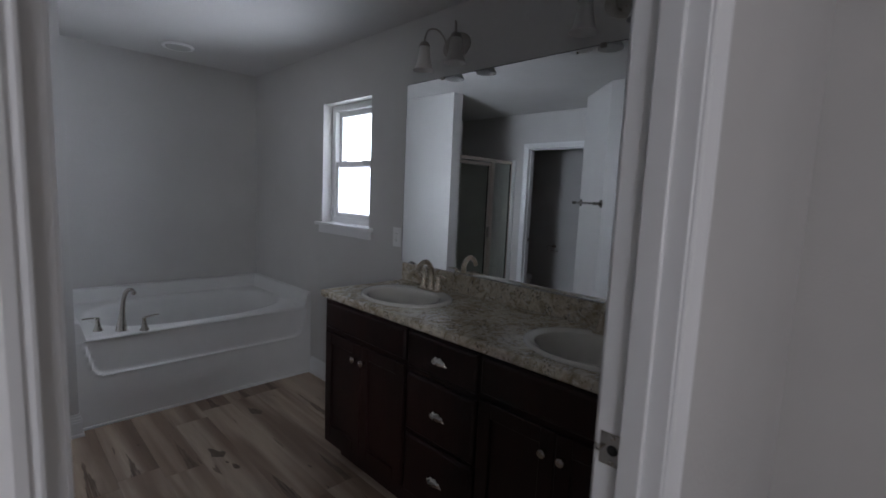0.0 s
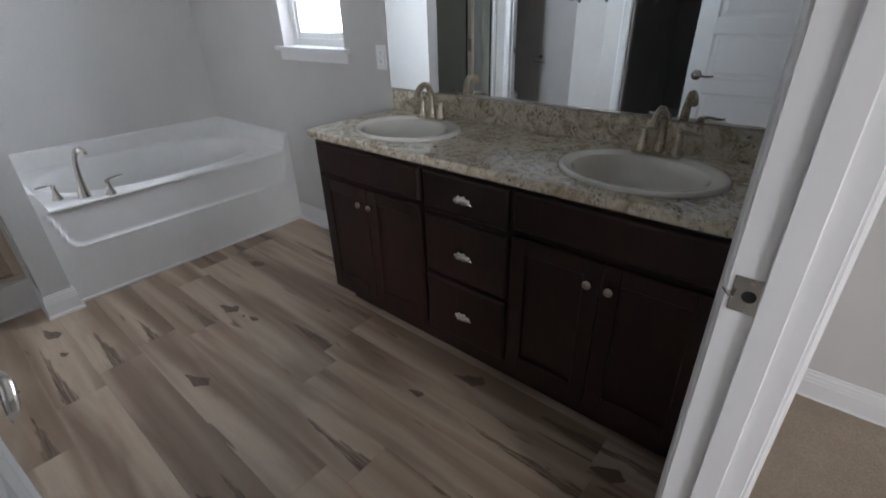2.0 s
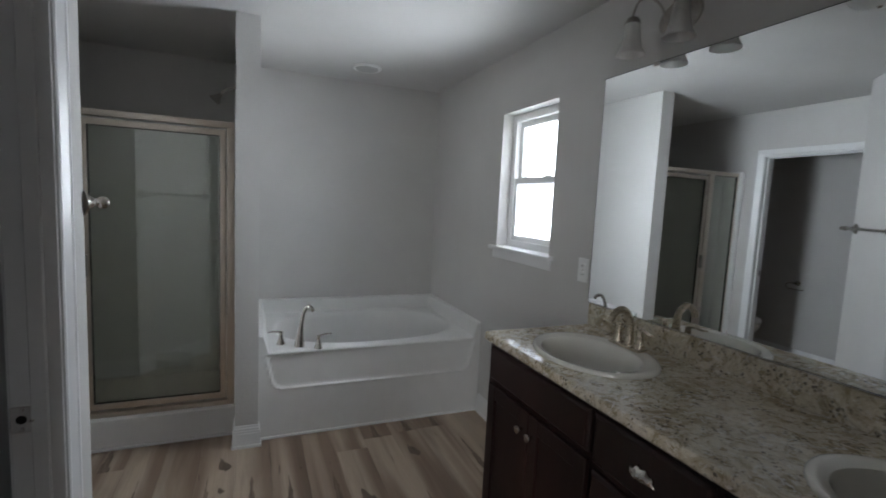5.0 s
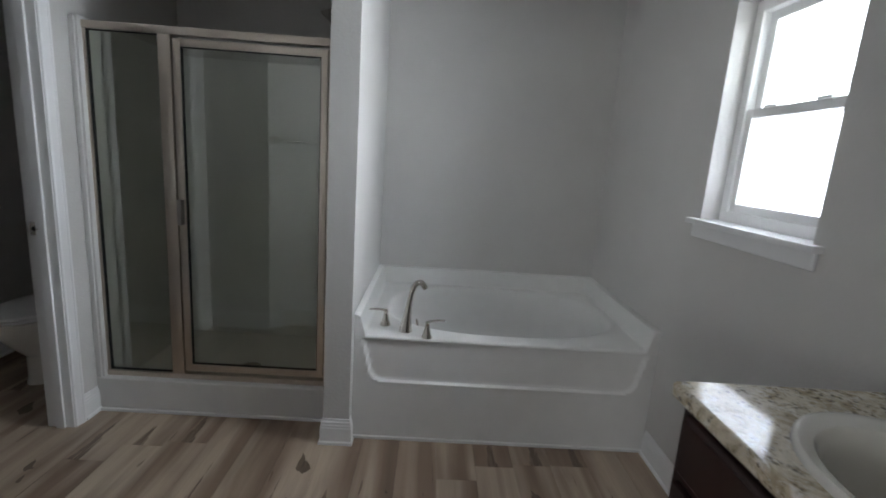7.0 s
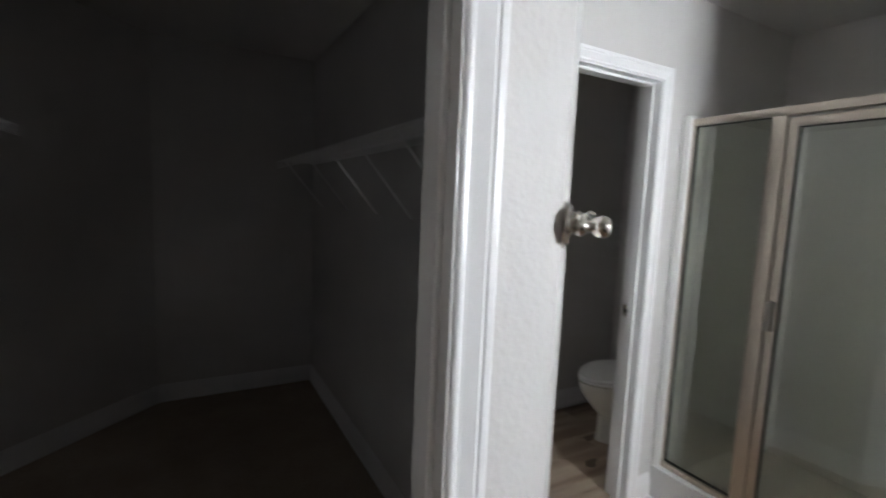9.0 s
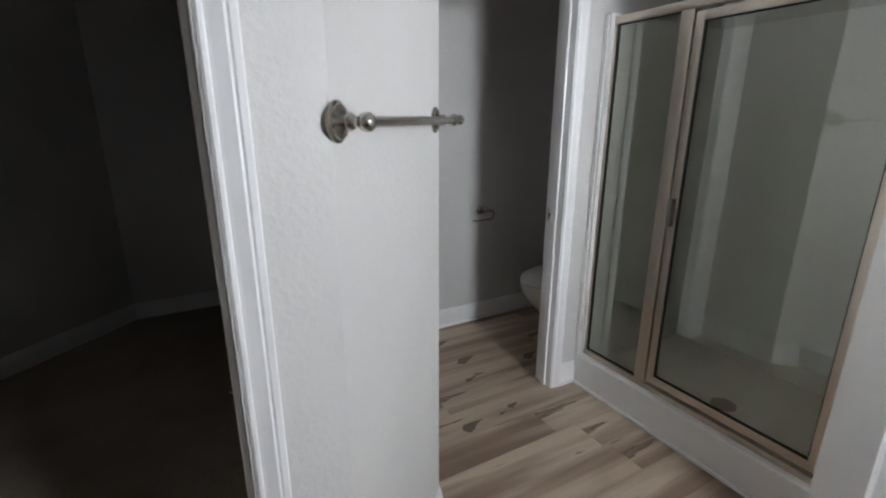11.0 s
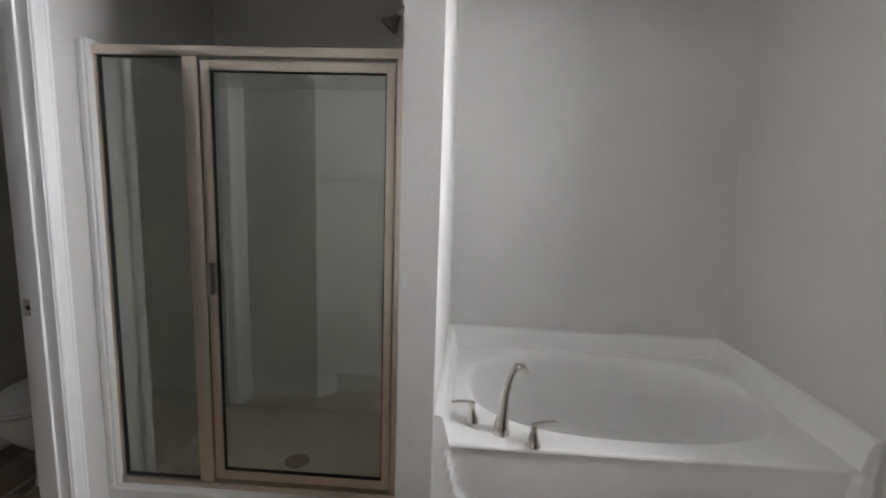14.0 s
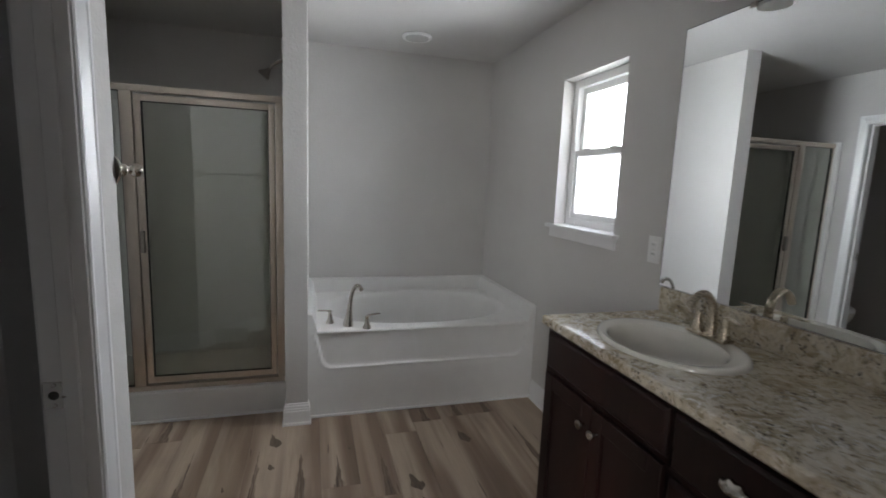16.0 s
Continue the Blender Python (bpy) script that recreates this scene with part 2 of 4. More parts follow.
    slit = noise_tex(nt, coords(nt, (15, 1.3, 15), True), 2.0, 3, 0.4, 0.5)
    c = mix(nt, ramp(nt, slit, [(0.705, (0, 0, 0)), (0.73, (0.7, 0.7, 0.7))]).outputs[0], c, (0.11, 0.07, 0.05))
    tint = ramp(nt, oi.outputs["Random"], [(0.0, (0.92, 0.905, 0.89)), (0.5, (1.0, 0.985, 0.97)), (1.0, (1.05, 1.05, 1.035))]).outputs[0]
    c = mix(nt, 1.0, c, tint, "MULTIPLY")
    nt.links.new(c, b.inputs["Base Color"])
    nt.links.new(ramp(nt, fine, [(0.3, (0.34,) * 3), (0.7, (0.50,) * 3)]).outputs[0], b.inputs["Roughness"])
    bump(nt, b, fine, 0.15, 0.0006)
    return m


M_PLANK = vinyl_plank()
M_SUB = mat("plank_joint", (0.26, 0.20, 0.15), 0.7)[0]


def carpet(name, a, b_):
    m, nt, b = mat(name, a, 0.95)
    v = coords(nt)
    n = noise_tex(nt, v, 120, 4, 0.7)
    big = noise_tex(nt, v, 4, 3)
    c = ramp(nt, n, [(0.3, a), (0.7, b_)]).outputs[0]
    c = mix(nt, big, c, tuple(x * 0.8 for x in a))
    nt.links.new(c, b.inputs["Base Color"])
    bump(nt, b, n, 0.9, 0.008)
    return m


M_CARPET = carpet("beige_carpet", (0.38, 0.30, 0.225), (0.60, 0.50, 0.40))
M_GROUND = carpet("pale_ground", (0.30, 0.28, 0.22), (0.42, 0.40, 0.34))

# ---- mesh helpers ----


def obj(name, bm, material, parent=None, label="", smooth=False, kind="", category="", group=""):
    me = bpy.data.meshes.new(name)
    bmesh.ops.recalc_face_normals(bm, faces=bm.faces[:])
    if smooth:
        for f in bm.faces:
            f.smooth = True
        for e in bm.edges:
            if len(e.link_faces) == 2 and e.calc_face_angle(0) > radians(38):
                e.smooth = False
    bm.to_mesh(me)
    bm.free()
    me.materials.append(material)
    ob = new(name, me)
    if parent is not None:
        ob.parent = parent
    return tagged(ob, label, category, group, kind)


def part(name, bm, material, parent, label="", smooth=False):
    return obj(name, bm, material, parent, label, smooth)


def thing(name, label, category, loc=(0, 0, 0), rz=0.0, group=""):
    e = new(name)
    e.empty_display_size = 0.05
    e.matrix_basis = pose(*loc, 0, 0, rz)
    return tagged(e, label, category, group)


def add_box(bm, x0, x1, y0, y1, z0, z1, bevel=0.0, seg=1):
    r = bmesh.ops.create_cube(bm, size=1)
    vs = r["verts"]
    bmesh.ops.scale(bm, vec=(x1 - x0, y1 - y0, z1 - z0), verts=vs)
    bmesh.ops.translate(bm, vec=((x0 + x1) / 2, (y0 + y1) / 2, (z0 + z1) / 2), verts=vs)
    if bevel:
        es = list({e for v in vs for e in v.link_edges})
        bmesh.ops.bevel(bm, geom=es, offset=bevel, segments=seg, affect="EDGES", profile=0.7)
    return bm


def box(*a, **k):
    return add_box(bmesh.new(), *a, **k)


def add_lathe(bm, profile, n=24, at=(0, 0, 0), axis=None, sy=1.0, cap=True):
    """profile: (radius, height) pairs."""
    rings, start = [], len(bm.verts)
    new_vs = []
    for r, z in profile:
        ring = [bm.verts.new((r * math.cos(2 * math.pi * k / n), sy * r * math.sin(2 * math.pi * k / n), z)) for k in range(n)]
        rings.append(ring)
        new_vs += ring
    for a, b in zip(rings, rings[1:]):
        for k in range(n):
            bm.faces.new((a[k], a[(k + 1) % n], b[(k + 1) % n], b[k]))
    if cap:
        bm.faces.new(rings[0][::-1])
        bm.faces.new(rings[-1])
    m = Matrix.Translation(at)
    if axis is not None:
        m = m @ Vector(axis).to_track_quat("Z", "Y").to_matrix().to_4x4()
    bmesh.ops.transform(bm, matrix=m, verts=new_vs)
    return bm


def lathe(profile, n=24, **k):
    return add_lathe(bmesh.new(), profile, n, **k)


def smooth_path(pts, radii, steps=6):
    out, rr = [], []
    P = [Vector(p) for p in pts]
    for i in range(len(P) - 1):
        p0, p1, p2, p3 = P[max(i - 1, 0)], P[i], P[i + 1], P[min(i + 2, len(P) - 1)]
        for s in range(steps):
            t = s / steps
            out.append(0.5 * ((2 * p1) + (p2 - p0) * t + (2 * p0 - 5 * p1 + 4 * p2 - p3) * t * t + (3 * p1 - p0 - 3 * p2 + p3) * t ** 3))
            rr.append(radii[i] * (1 - t) + radii[i + 1] * t)
    return out + [P[-1]], rr + [radii[-1]]


def add_tube(bm, pts, radii, n=12, steps=6, flat=1.0):
    if isinstance(radii, (int, float)):
        radii = [radii] * len(pts)
    path, rr = smooth_path(pts, radii, steps) if steps > 1 else ([Vector(p) for p in pts], radii)
    rings = []
    side = None
    for i, p in enumerate(path):
        d = (path[min(i + 1, len(path) - 1)] - path[max(i - 1, 0)]).normalized()
        if side is None:
            side = d.orthogonal().normalized() if abs(d.z) > 0.99 else Vector((0, 0, 1)).cross(d).normalized()
        side = (side - d * side.dot(d)).normalized()
        up = d.cross(side)
        rings.append([bm.verts.new(p + side * rr[i] * math.cos(2 * math.pi * k / n) + up * rr[i] * flat * math.sin(2 * math.pi * k / n)) for k in range(n)])
    for a, b in zip(rings, rings[1:]):
        for k in range(n):
            bm.faces.new((a[k], a[(k + 1) % n], b[(k + 1) % n], b[k]))
    bm.faces.new(rings[0][::-1])
    bm.faces.new(rings[-1])
    return bm


def tube(*a, **k):
    return add_tube(bmesh.new(), *a, **k)


def wall(name, p0, p1, thick, z0, z1, openings=(), material=None, label=""):
    """Front face from p0 to p1 with the room on its left; openings: (u0, u1, z0, z1)."""
    p0, p1 = Vector((*p0, 0)), Vector((*p1, 0))
    u = (p1 - p0).normalized()
    back = Vector((u.y, -u.x, 0)) * thick
    L = (p1 - p0).length
    us = sorted({0, L, *[v for o in openings for v in o[:2]]})
    zs = sorted({z0, z1, *[v for o in openings for v in o[2:]]})

    def solid(i, j):
        if not (0 <= i < len(us) - 1 and 0 <= j < len(zs) - 1):
            return False
        uc, zc = (us[i] + us[i + 1]) / 2, (zs[j] + zs[j + 1]) / 2
        return not any(o[0] < uc < o[1] and o[2] < zc < o[3] for o in openings)
    bm = bmesh.new()
    P = lambda i, j, k: bm.verts.new(p0 + u * us[i] + Vector((0, 0, zs[j])) + back * k)
    for i in range(len(us) - 1):
        for j in range(len(zs) - 1):
            if not solid(i, j):
                continue
            for k in (0, 1):
                bm.faces.new([P(i, j, k), P(i + 1, j, k), P(i + 1, j + 1, k), P(i, j + 1, k)])
            if not solid(i - 1, j):
                bm.faces.new([P(i, j, 0), P(i, j + 1, 0), P(i, j + 1, 1), P(i, j, 1)])
            if not solid(i + 1, j):
                bm.faces.new([P(i + 1, j, 0), P(i + 1, j + 1, 0), P(i + 1, j + 1, 1), P(i + 1, j, 1)])
            if not solid(i, j - 1):
                bm.faces.new([P(i, j, 0), P(i + 1, j, 0), P(i + 1, j, 1), P(i, j, 1)])
            if not solid(i, j + 1):
                bm.faces.new([P(i, j + 1, 0), P(i + 1, j + 1, 0), P(i + 1, j + 1, 1), P(i, j + 1, 1)])
    bmesh.ops.remove_doubles(bm, verts=bm.verts[:], dist=1e-5)
    return obj(name, bm, material or M_WALL, kind="structure", label=label)


def prism(name, pts, z0, z1, material, label="", kind="structure"):
    bm = bmesh.new()
    a = [bm.verts.new((x, y, z0)) for x, y in pts]
    b = [bm.verts.new((x, y, z1)) for x, y in pts]
    bm.faces.new(a[::-1])
    bm.faces.new(b)
    for k in range(len(pts)):
        j = (k + 1) % len(pts)
        bm.faces.new((a[k], a[j], b[j], b[k]))
    return obj(name, bm, material, kind=kind, label=label)


def frame_of(p0, p1):
    """Matrix: x along the wall from p0 to p1, y out into the room on its left, z up."""
    u = Vector((p1[0] - p0[0], p1[1] - p0[1], 0)).normalized()
    n = Vector((-u.y, u.x, 0))
    return Matrix(((u.x, n.x, 0, p0[0]), (u.y, n.y, 0, p0[1]), (0, 0, 1, 0), (0, 0, 0, 1)))


CASING = [(0.005, 0.0), (0.005, 0.008), (0.009, 0.011), (0.014, 0.011), (0.017, 0.008), (0.022, 0.0095), (0.036, 0.015),
          (0.041, 0.017), (0.045, 0.0145), (0.049, 0.0175), (0.058, 0.0175), (0.061, 0.015), (0.061, 0.0)]


def casing(p0, p1, u0, u1, head):
    """Moulded casing round a doorway, on the face from p0 to p1."""
    bm = bmesh.new()
    m = frame_of(p0, p1)
    loops = []
    for d, o in CASING:
        loops.append([bm.verts.new(m @ Vector(c)) for c in ((u0 - d, o, 0), (u0 - d, o, head + d), (u1 + d, o, head + d), (u1 + d, o, 0))])
    for a, b in zip(loops, loops[1:]):
        for k in range(3):
            bm.faces.new((a[k], a[k + 1], b[k + 1], b[k]))
    return obj("door_casing", bm, M_TRIM, kind="structure")


def jamb(p0, p1, u0, u1, head, thick, stop_at):
    """Lining of a doorway with its stop; the wall lies behind the face from p0 to p1."""
    m = frame_of(p0, p1)
    bm = bmesh.new()
    t = 0.019
    add_box(bm, u0 - t, u0, -thick - 0.004, 0.004, 0, head, 0.0015)
    add_box(bm, u1, u1 + t, -thick - 0.004, 0.004, 0, head, 0.0015)
    add_box(bm, u0 - t, u1 + t, -thick - 0.004, 0.004, head, head + t, 0.0015)
    s0, s1 = stop_at
    add_box(bm, u0, u0 + 0.011, s0, s1, 0, head, 0.002)
    add_box(bm, u1 - 0.011, u1, s0, s1, 0, head, 0.002)
    add_box(bm, u0 + 0.011, u1 - 0.011, s0, s1, head - 0.011, head, 0.002)
    bmesh.ops.transform(bm, matrix=m, verts=bm.verts[:])
    return obj("door_jamb", bm, M_TRIM, kind="structure")


BASE = [(0.0, 0.0), (0.019, 0.0), (0.019, 0.012), (0.013, 0.018), (0.013, 0.082), (0.011, 0.088), (0.0115, 0.096), (0.009, 0.102), (0.009, 0.112),
        (0.005, 0.118), (0.004, 0.128), (0.0, 0.130)]


def baseboard(p0, p1, cut0=0.0, cut1=0.0):
    """Baseboard on the face from p0 to p1; cuts: mitre, metres of length per metre out."""
    m = frame_of(p0, p1)
    L = (Vector(p1) - Vector(p0)).length
    bm = bmesh.new()
    a = [bm.verts.new(m @ Vector((cut0 * o, o + 0.0005, z))) for o, z in BASE]
    b = [bm.verts.new(m @ Vector((L + cut1 * o, o + 0.0005, z))) for o, z in BASE]
    for k in range(len(BASE)):
        j = (k + 1) % len(BASE)
        bm.faces.new((a[k], a[j], b[j], b[k]))
    bm.faces.new(a[::-1])
    bm.faces.new(b)
    return obj("baseboard", bm, M_TRIM, kind="structure")


# ---- structure ----
H = CEIL
wall("wall_east", (XE, YS), (XE, YN + 0.12), 0.16, 0, H, [(WIN[0] - YS, WIN[1] - YS, WIN[2], WIN[3])])
wall("wall_north", (XE + 0.16, YN), (-1.9, YN), 0.12, 0, H)
wall("wall_shower", (-0.88, YN), (-0.88, AY + 0.001), 0.115, 0, H, [(YN - WC[1] - 0.019, YN - WC[0] + 0.019, -0.01, WC[2] + 0.019)])
wall("wall_toilet_west", (-1.83, YN), (-1.83, AY + 0.001), 0.12, 0, H)
wall("wall_closet_north", (AX, CY), (-3.1, CY), AY - CY, 0, H)
prism("wall_angled", [(0.0, 2.16), (AX, AY), (AX - 0.002, CY + 0.001), (-CT_W, 2.159)], 0, H, M_WALL)
wall("wall_closet", (0.0, 2.16), (0.0, YS), CT_W, 0, H, [(2.16 - CLOSET[1] - 0.019, 2.16 - CLOSET[0] + 0.019, -0.01, CLOSET[2] + 0.019)])
wall("wall_south", (-3.1, YS), (XE + 0.17, YS), 0.105, 0, H, [(3.1 + ENTRY[0] - 0.019, 3.1 + ENTRY[1] + 0.019, -0.01, ENTRY[2] + 0.019)])
prism("wall_toilet_north", [(-1.83, 4.475), (-0.995, 4.475), (-0.995, YN - 0.001), (-1.83, YN - 0.001)], 0, H, M_WALL)
wall("wall_closet_west", (-3.0, CY), (-3.0, YS), 0.12, 0, H)
prism("wall_closet_angled", [(-3.0, 1.5), (-2.25, YS), (-3.0, YS)], 0, H, M_WALL)
prism("wall_tub_partition", [(COL[0], COL[2]), (COL[1], COL[2]), (COL[1], YN), (COL[0], YN)], 0, H, M_WALL)
YB = YS - 0.105
wall("wall_bedroom_east", (2.04, -3.3), (2.04, YB), 0.12, 0, H)
wall("wall_bedroom_south", (-2.6, -3.3), (2.04, -3.3), 0.15, 0, H, [(0.55, 2.05, 0.85, 2.15)])
wall("wall_bedroom_west", (-2.6, YB), (-2.6, -3.3), 0.12, 0, H)
obj("ceiling", box(-3.2, 2.1, -3.5, 4.8, H, H + 0.15), M_CEIL, kind="structure")
obj("floor_bedroom", box(-2.6, 2.04, -3.3, YB + 0.05, -0.05, 0.012), M_CARPET, kind="structure")
obj("floor_closet", box(-3.0, -0.06, YS, CY, -0.05, 0.012), M_CARPET, kind="structure")
floor = obj("floor", box(-1.83, XE, YB + 0.05, YN, -0.05, -0.0028), M_SUB, kind="structure")
ground = obj("ground", box(-60, 60, -60, 60, -0.5, -0.4), M_GROUND, kind="structure")

# ---- doorways and trim ----
jamb((-3.1, YS), (XE, YS), 3.1 + ENTRY[0], 3.1 + ENTRY[1], ENTRY[2], 0.105, (-0.078, -0.04))
casing((-3.1, YS), (XE, YS), 3.1 + ENTRY[0], 3.1 + ENTRY[1], ENTRY[2])
casing((2.04, YB), (-3.1, YB), 2.04 - ENTRY[1], 2.04 - ENTRY[0], ENTRY[2])
jamb((0, 2.16), (0, YS), 2.16 - CLOSET[1], 2.16 - CLOSET[0], CLOSET[2], CT_W, (-0.05, -0.02))
casing((0, 2.16), (0, YS), 2.16 - CLOSET[1], 2.16 - CLOSET[0], CLOSET[2])
casing((-CT_W, YS), (-CT_W, 2.16), CLOSET[0] - YS, CLOSET[1] - YS, CLOSET[2])
jamb((-0.88, YN), (-0.88, AY), YN - WC[1], YN - WC[0], WC[2], 0.115, (-0.075, -0.035))
casing((-0.88, YN), (-0.88, AY), YN - WC[1], YN - WC[0], WC[2])
casing((-0.995, AY), (-0.995, YN), WC[0] - AY, WC[1] - AY, WC[2])

baseboard((XE, 2.47), (XE, 3.555), 0, 0)
baseboard((COL[1], COL[2]), (COL[0], COL[2]), -1, 1)
baseboard((COL[0], COL[2]), (COL[0], 3.685), -1, 0)
baseboard((COL[1], 3.548), (COL[1], COL[2]), 0, 1)
baseboard((-0.88, 3.70), (-0.88, WC[1] + 0.062))
baseboard((-0.88, WC[0] - 0.062), (-0.88, AY), 0, -1)
baseboard((-0.88, AY), (AX, AY), 1, 0.41)
baseboard((AX, AY), (0.0, 2.16), -0.41, 0.41)
baseboard((0, 2.16), (0, CLOSET[1] + 0.062), -0.41, 0)
baseboard((0, CLOSET[0] - 0.062), (0, YS), 0, -1)
baseboard((-0.995, AY), (-0.995, WC[0] - 0.062), 1, 0)
baseboard((-1.83, 4.475), (-1.83, AY), 1, -1)
baseboard((-1.83, AY), (-0.995, AY), 1, -1)
baseboard((-0.995, 4.475), (-1.83, 4.475), 1, -1)
baseboard((-0.995, WC[1] + 0.062), (-0.995, 4.475), 0, -1)
baseboard((-CT_W, CY), (-3.0, CY), 1, -1)
baseboard((-3.0, CY), (-3.0, 1.5), 1, -0.4)
baseboard((-3.0, 1.5), (-2.25, YS), 0.4, -0.4)
baseboard((-2.25, YS), (-CT_W, YS), 0.4, -1)
baseboard((2.04, -3.3), (2.04, YB), 1, -1)
baseboard((2.04, YB), (ENTRY[1] + 0.062, YB), 1, 0)
baseboard((ENTRY[0] - 0.062, YB), (-2.6, YB), 0, -1)
baseboard((-2.6, YB), (-2.6, -3.3), 1, -1)
baseboard((-2.6, -3.3), (2.04, -3.3), 1, -1)


def strike_plate(loc, rz, z):
    t = thing("strike_plate", "brushed nickel strike plate let into a white door jamb", "latch plate", (*loc, z), rz)
    bm = box(-0.020, 0.022, -0.0015, 0.0015, -0.029, 0.029, 0.0012)
    part("plate", bm, M_NICKEL, t)
    part("lip", tube([(-0.016, 0.0, 0), (-0.023, 0.001, 0), (-0.027, 0.003, 0)], [0.017, 0.016, 0.013], 10, 3, 0.12), M_NICKEL, t)
    # solid disc on the plate, coloured like the shade in a latch hole
    part("latch_hole_shade", lathe([(0.0095, -0.0022), (0.0095, 0.0021), (0.007, 0.0023)], 20, at=(0.003, 0, 0), axis=(0, 1, 0)), M_DARK, t)
    for dz in (-0.022, 0.022):
        part("screw", lathe([(0.0042, 0), (0.0040, 0.0016), (0.0022, 0.0022)], 12, at=(0.002, 0.0014, dz), axis=(0, 1, 0)), M_NICKEL, t)
    return t


# local x: from the room side into the wall; local y: out of the jamb


def oriented(t, xdir, ydir, origin):
    x, y = Vector(xdir).normalized(), Vector(ydir).normalized()
    z = x.cross(y)
    t.matrix_basis = Matrix(((x.x, y.x, z.x, origin[0]), (x.y, y.y, z.y, origin[1]), (x.z, y.z, z.z, origin[2]), (0, 0, 0, 1)))
    return t


oriented(strike_plate((0, 0), 0, 0), (0, -1, 0), (-1, 0, 0), (ENTRY[1] - 0.001, YS - 0.024, 1.01))
oriented(strike_plate((0, 0), 0, 0), (-1, 0, 0), (0, -1, 0), (-0.066, CLOSET[1] - 0.001, 0.95))
oriented(strike_plate((0, 0), 0, 0), (-1, 0, 0), (0, -1, 0), (-0.965, WC[1] - 0.001, 0.95))


def lever(parent, x, y, z, side, towards):
    """Door lever on the face at y; side: +1 or -1 out of the face; towards: +1 or -1 along x."""
    h = part("door_lever", lathe([(0.033, 0), (0.033, 0.004), (0.028, 0.010), (0.013, 0.013), (0.011, 0.045), (0.0, 0.046)], 24,
                                 at=(x, y, z), axis=(0, side, 0)), M_NICKEL, parent, "brushed nickel lever handle", True)
    part("arm", tube([(x - towards * 0.008, y + side * 0.044, z), (x + towards * 0.03, y + side * 0.050, z + 0.004), (x + towards * 0.07, y + side * 0.048, z - 0.002),
                      (x + towards * 0.112, y + side * 0.046, z + 0.003)], [0.010, 0.0105, 0.009, 0.007], 12, 5, 0.8), M_NICKEL, h, smooth=True)


def panel_door(label, width, height=2.0):
    """Five-panel leaf, hinge edge at x = 0, y from 0 to 0.035."""
    t = thing("door", label, "door")
    st, rail, top, bot = 0.11, 0.085, 0.11, 0.20
    ph = (height - top - bot - 4 * rail) / 5
    bm = bmesh.new()
    T = 0.035
    add_box(bm, 0, st, 0, T, 0, height, 0.0015)
    add_box(bm, width - st, width, 0, T, 0, height, 0.0015)
    zs = [(0, bot)] + [(bot + ph * (k + 1) + rail * k, bot + (ph + rail) * (k + 1)) for k in range(4)] + [(height - top, height)]
    for a, b in zs:
        add_box(bm, st, width - st, 0, T, a, b)
    part("door_frame", bm, M_DOOR, t)
    for k in range(5):
        z0 = bot + (ph + rail) * k
        bm = bmesh.new()
        for side, y0, ym, yc in ((0, 0.0015, 0.010, 0.005), (1, T - 0.0015, T - 0.010, T - 0.005)):
            loops = []
            for d, y in ((0.0, y0), (0.013, ym), (0.030, ym), (0.042, yc)):
                loops.append([bm.verts.new(c) for c in ((st + d, y, z0 + d), (width - st - d, y, z0 + d), (width - st - d, y, z0 + ph - d), (st + d, y, z0 + ph - d))])
            for a, b in zip(loops, loops[1:]):
                for q in range(4):
                    bm.faces.new((a[q], a[(q + 1) % 4], b[(q + 1) % 4], b[q]))
            bm.faces.new(loops[-1])
        part("panel", bm, M_DOOR, t)
    lever(t, width - 0.06, T, 0.930, 1, -1)
    lever(t, width - 0.06, 0, 0.930, -1, -1)
    part("latch", box(width - 0.001, width + 0.0015, 0.006, 0.029, 0.902, 0.958, 0.0005), M_NICKEL, t)
    for z in (0.2, 1.0, 1.8):
        part("hinge", lathe([(0.006, 0), (0.006, 0.09)], 12, at=(-0.004, 0.0, z - 0.045)), M_NICKEL, t)
    return t


d = panel_door("open white five-panel door swung into the bathroom beside the vanity entry", 0.80)
d.matrix_basis = pose(ENTRY[0] - 0.055, YS + 0.010, 0.012, 0, 0, 90)
d = panel_door("open white five-panel door swung into the dark closet", 0.735)
d.matrix_basis = pose(-CT_W - 0.005, CLOSET[0] - 0.012, 0.02, 0, 0, 181.5) @ Matrix.Translation((0, -0.035, 0))

# ---- window ----
y0, y1, z0, z1 = WIN
w = thing("window_1", "white vinyl single-hung window in a drywall recess", "window", (XE + 0.075, (y0 + y1) / 2, z0))
w["kind"] = "structure"
hw, hh = (y1 - y0) / 2, z1 - z0


def rect_frame(bm, x0, x1, ya, yb, za, zb, t, bev=0.002):
    add_box(bm, x0, x1, ya, ya + t, za, zb, bev)
    add_box(bm, x0, x1, yb - t, yb, za, zb, bev)
    add_box(bm, x0, x1, ya + t - 0.001, yb - t + 0.001, za, za + t, bev)
    add_box(bm, x0, x1, ya + t - 0.001, yb - t + 0.001, zb - t, zb, bev)
    return bm


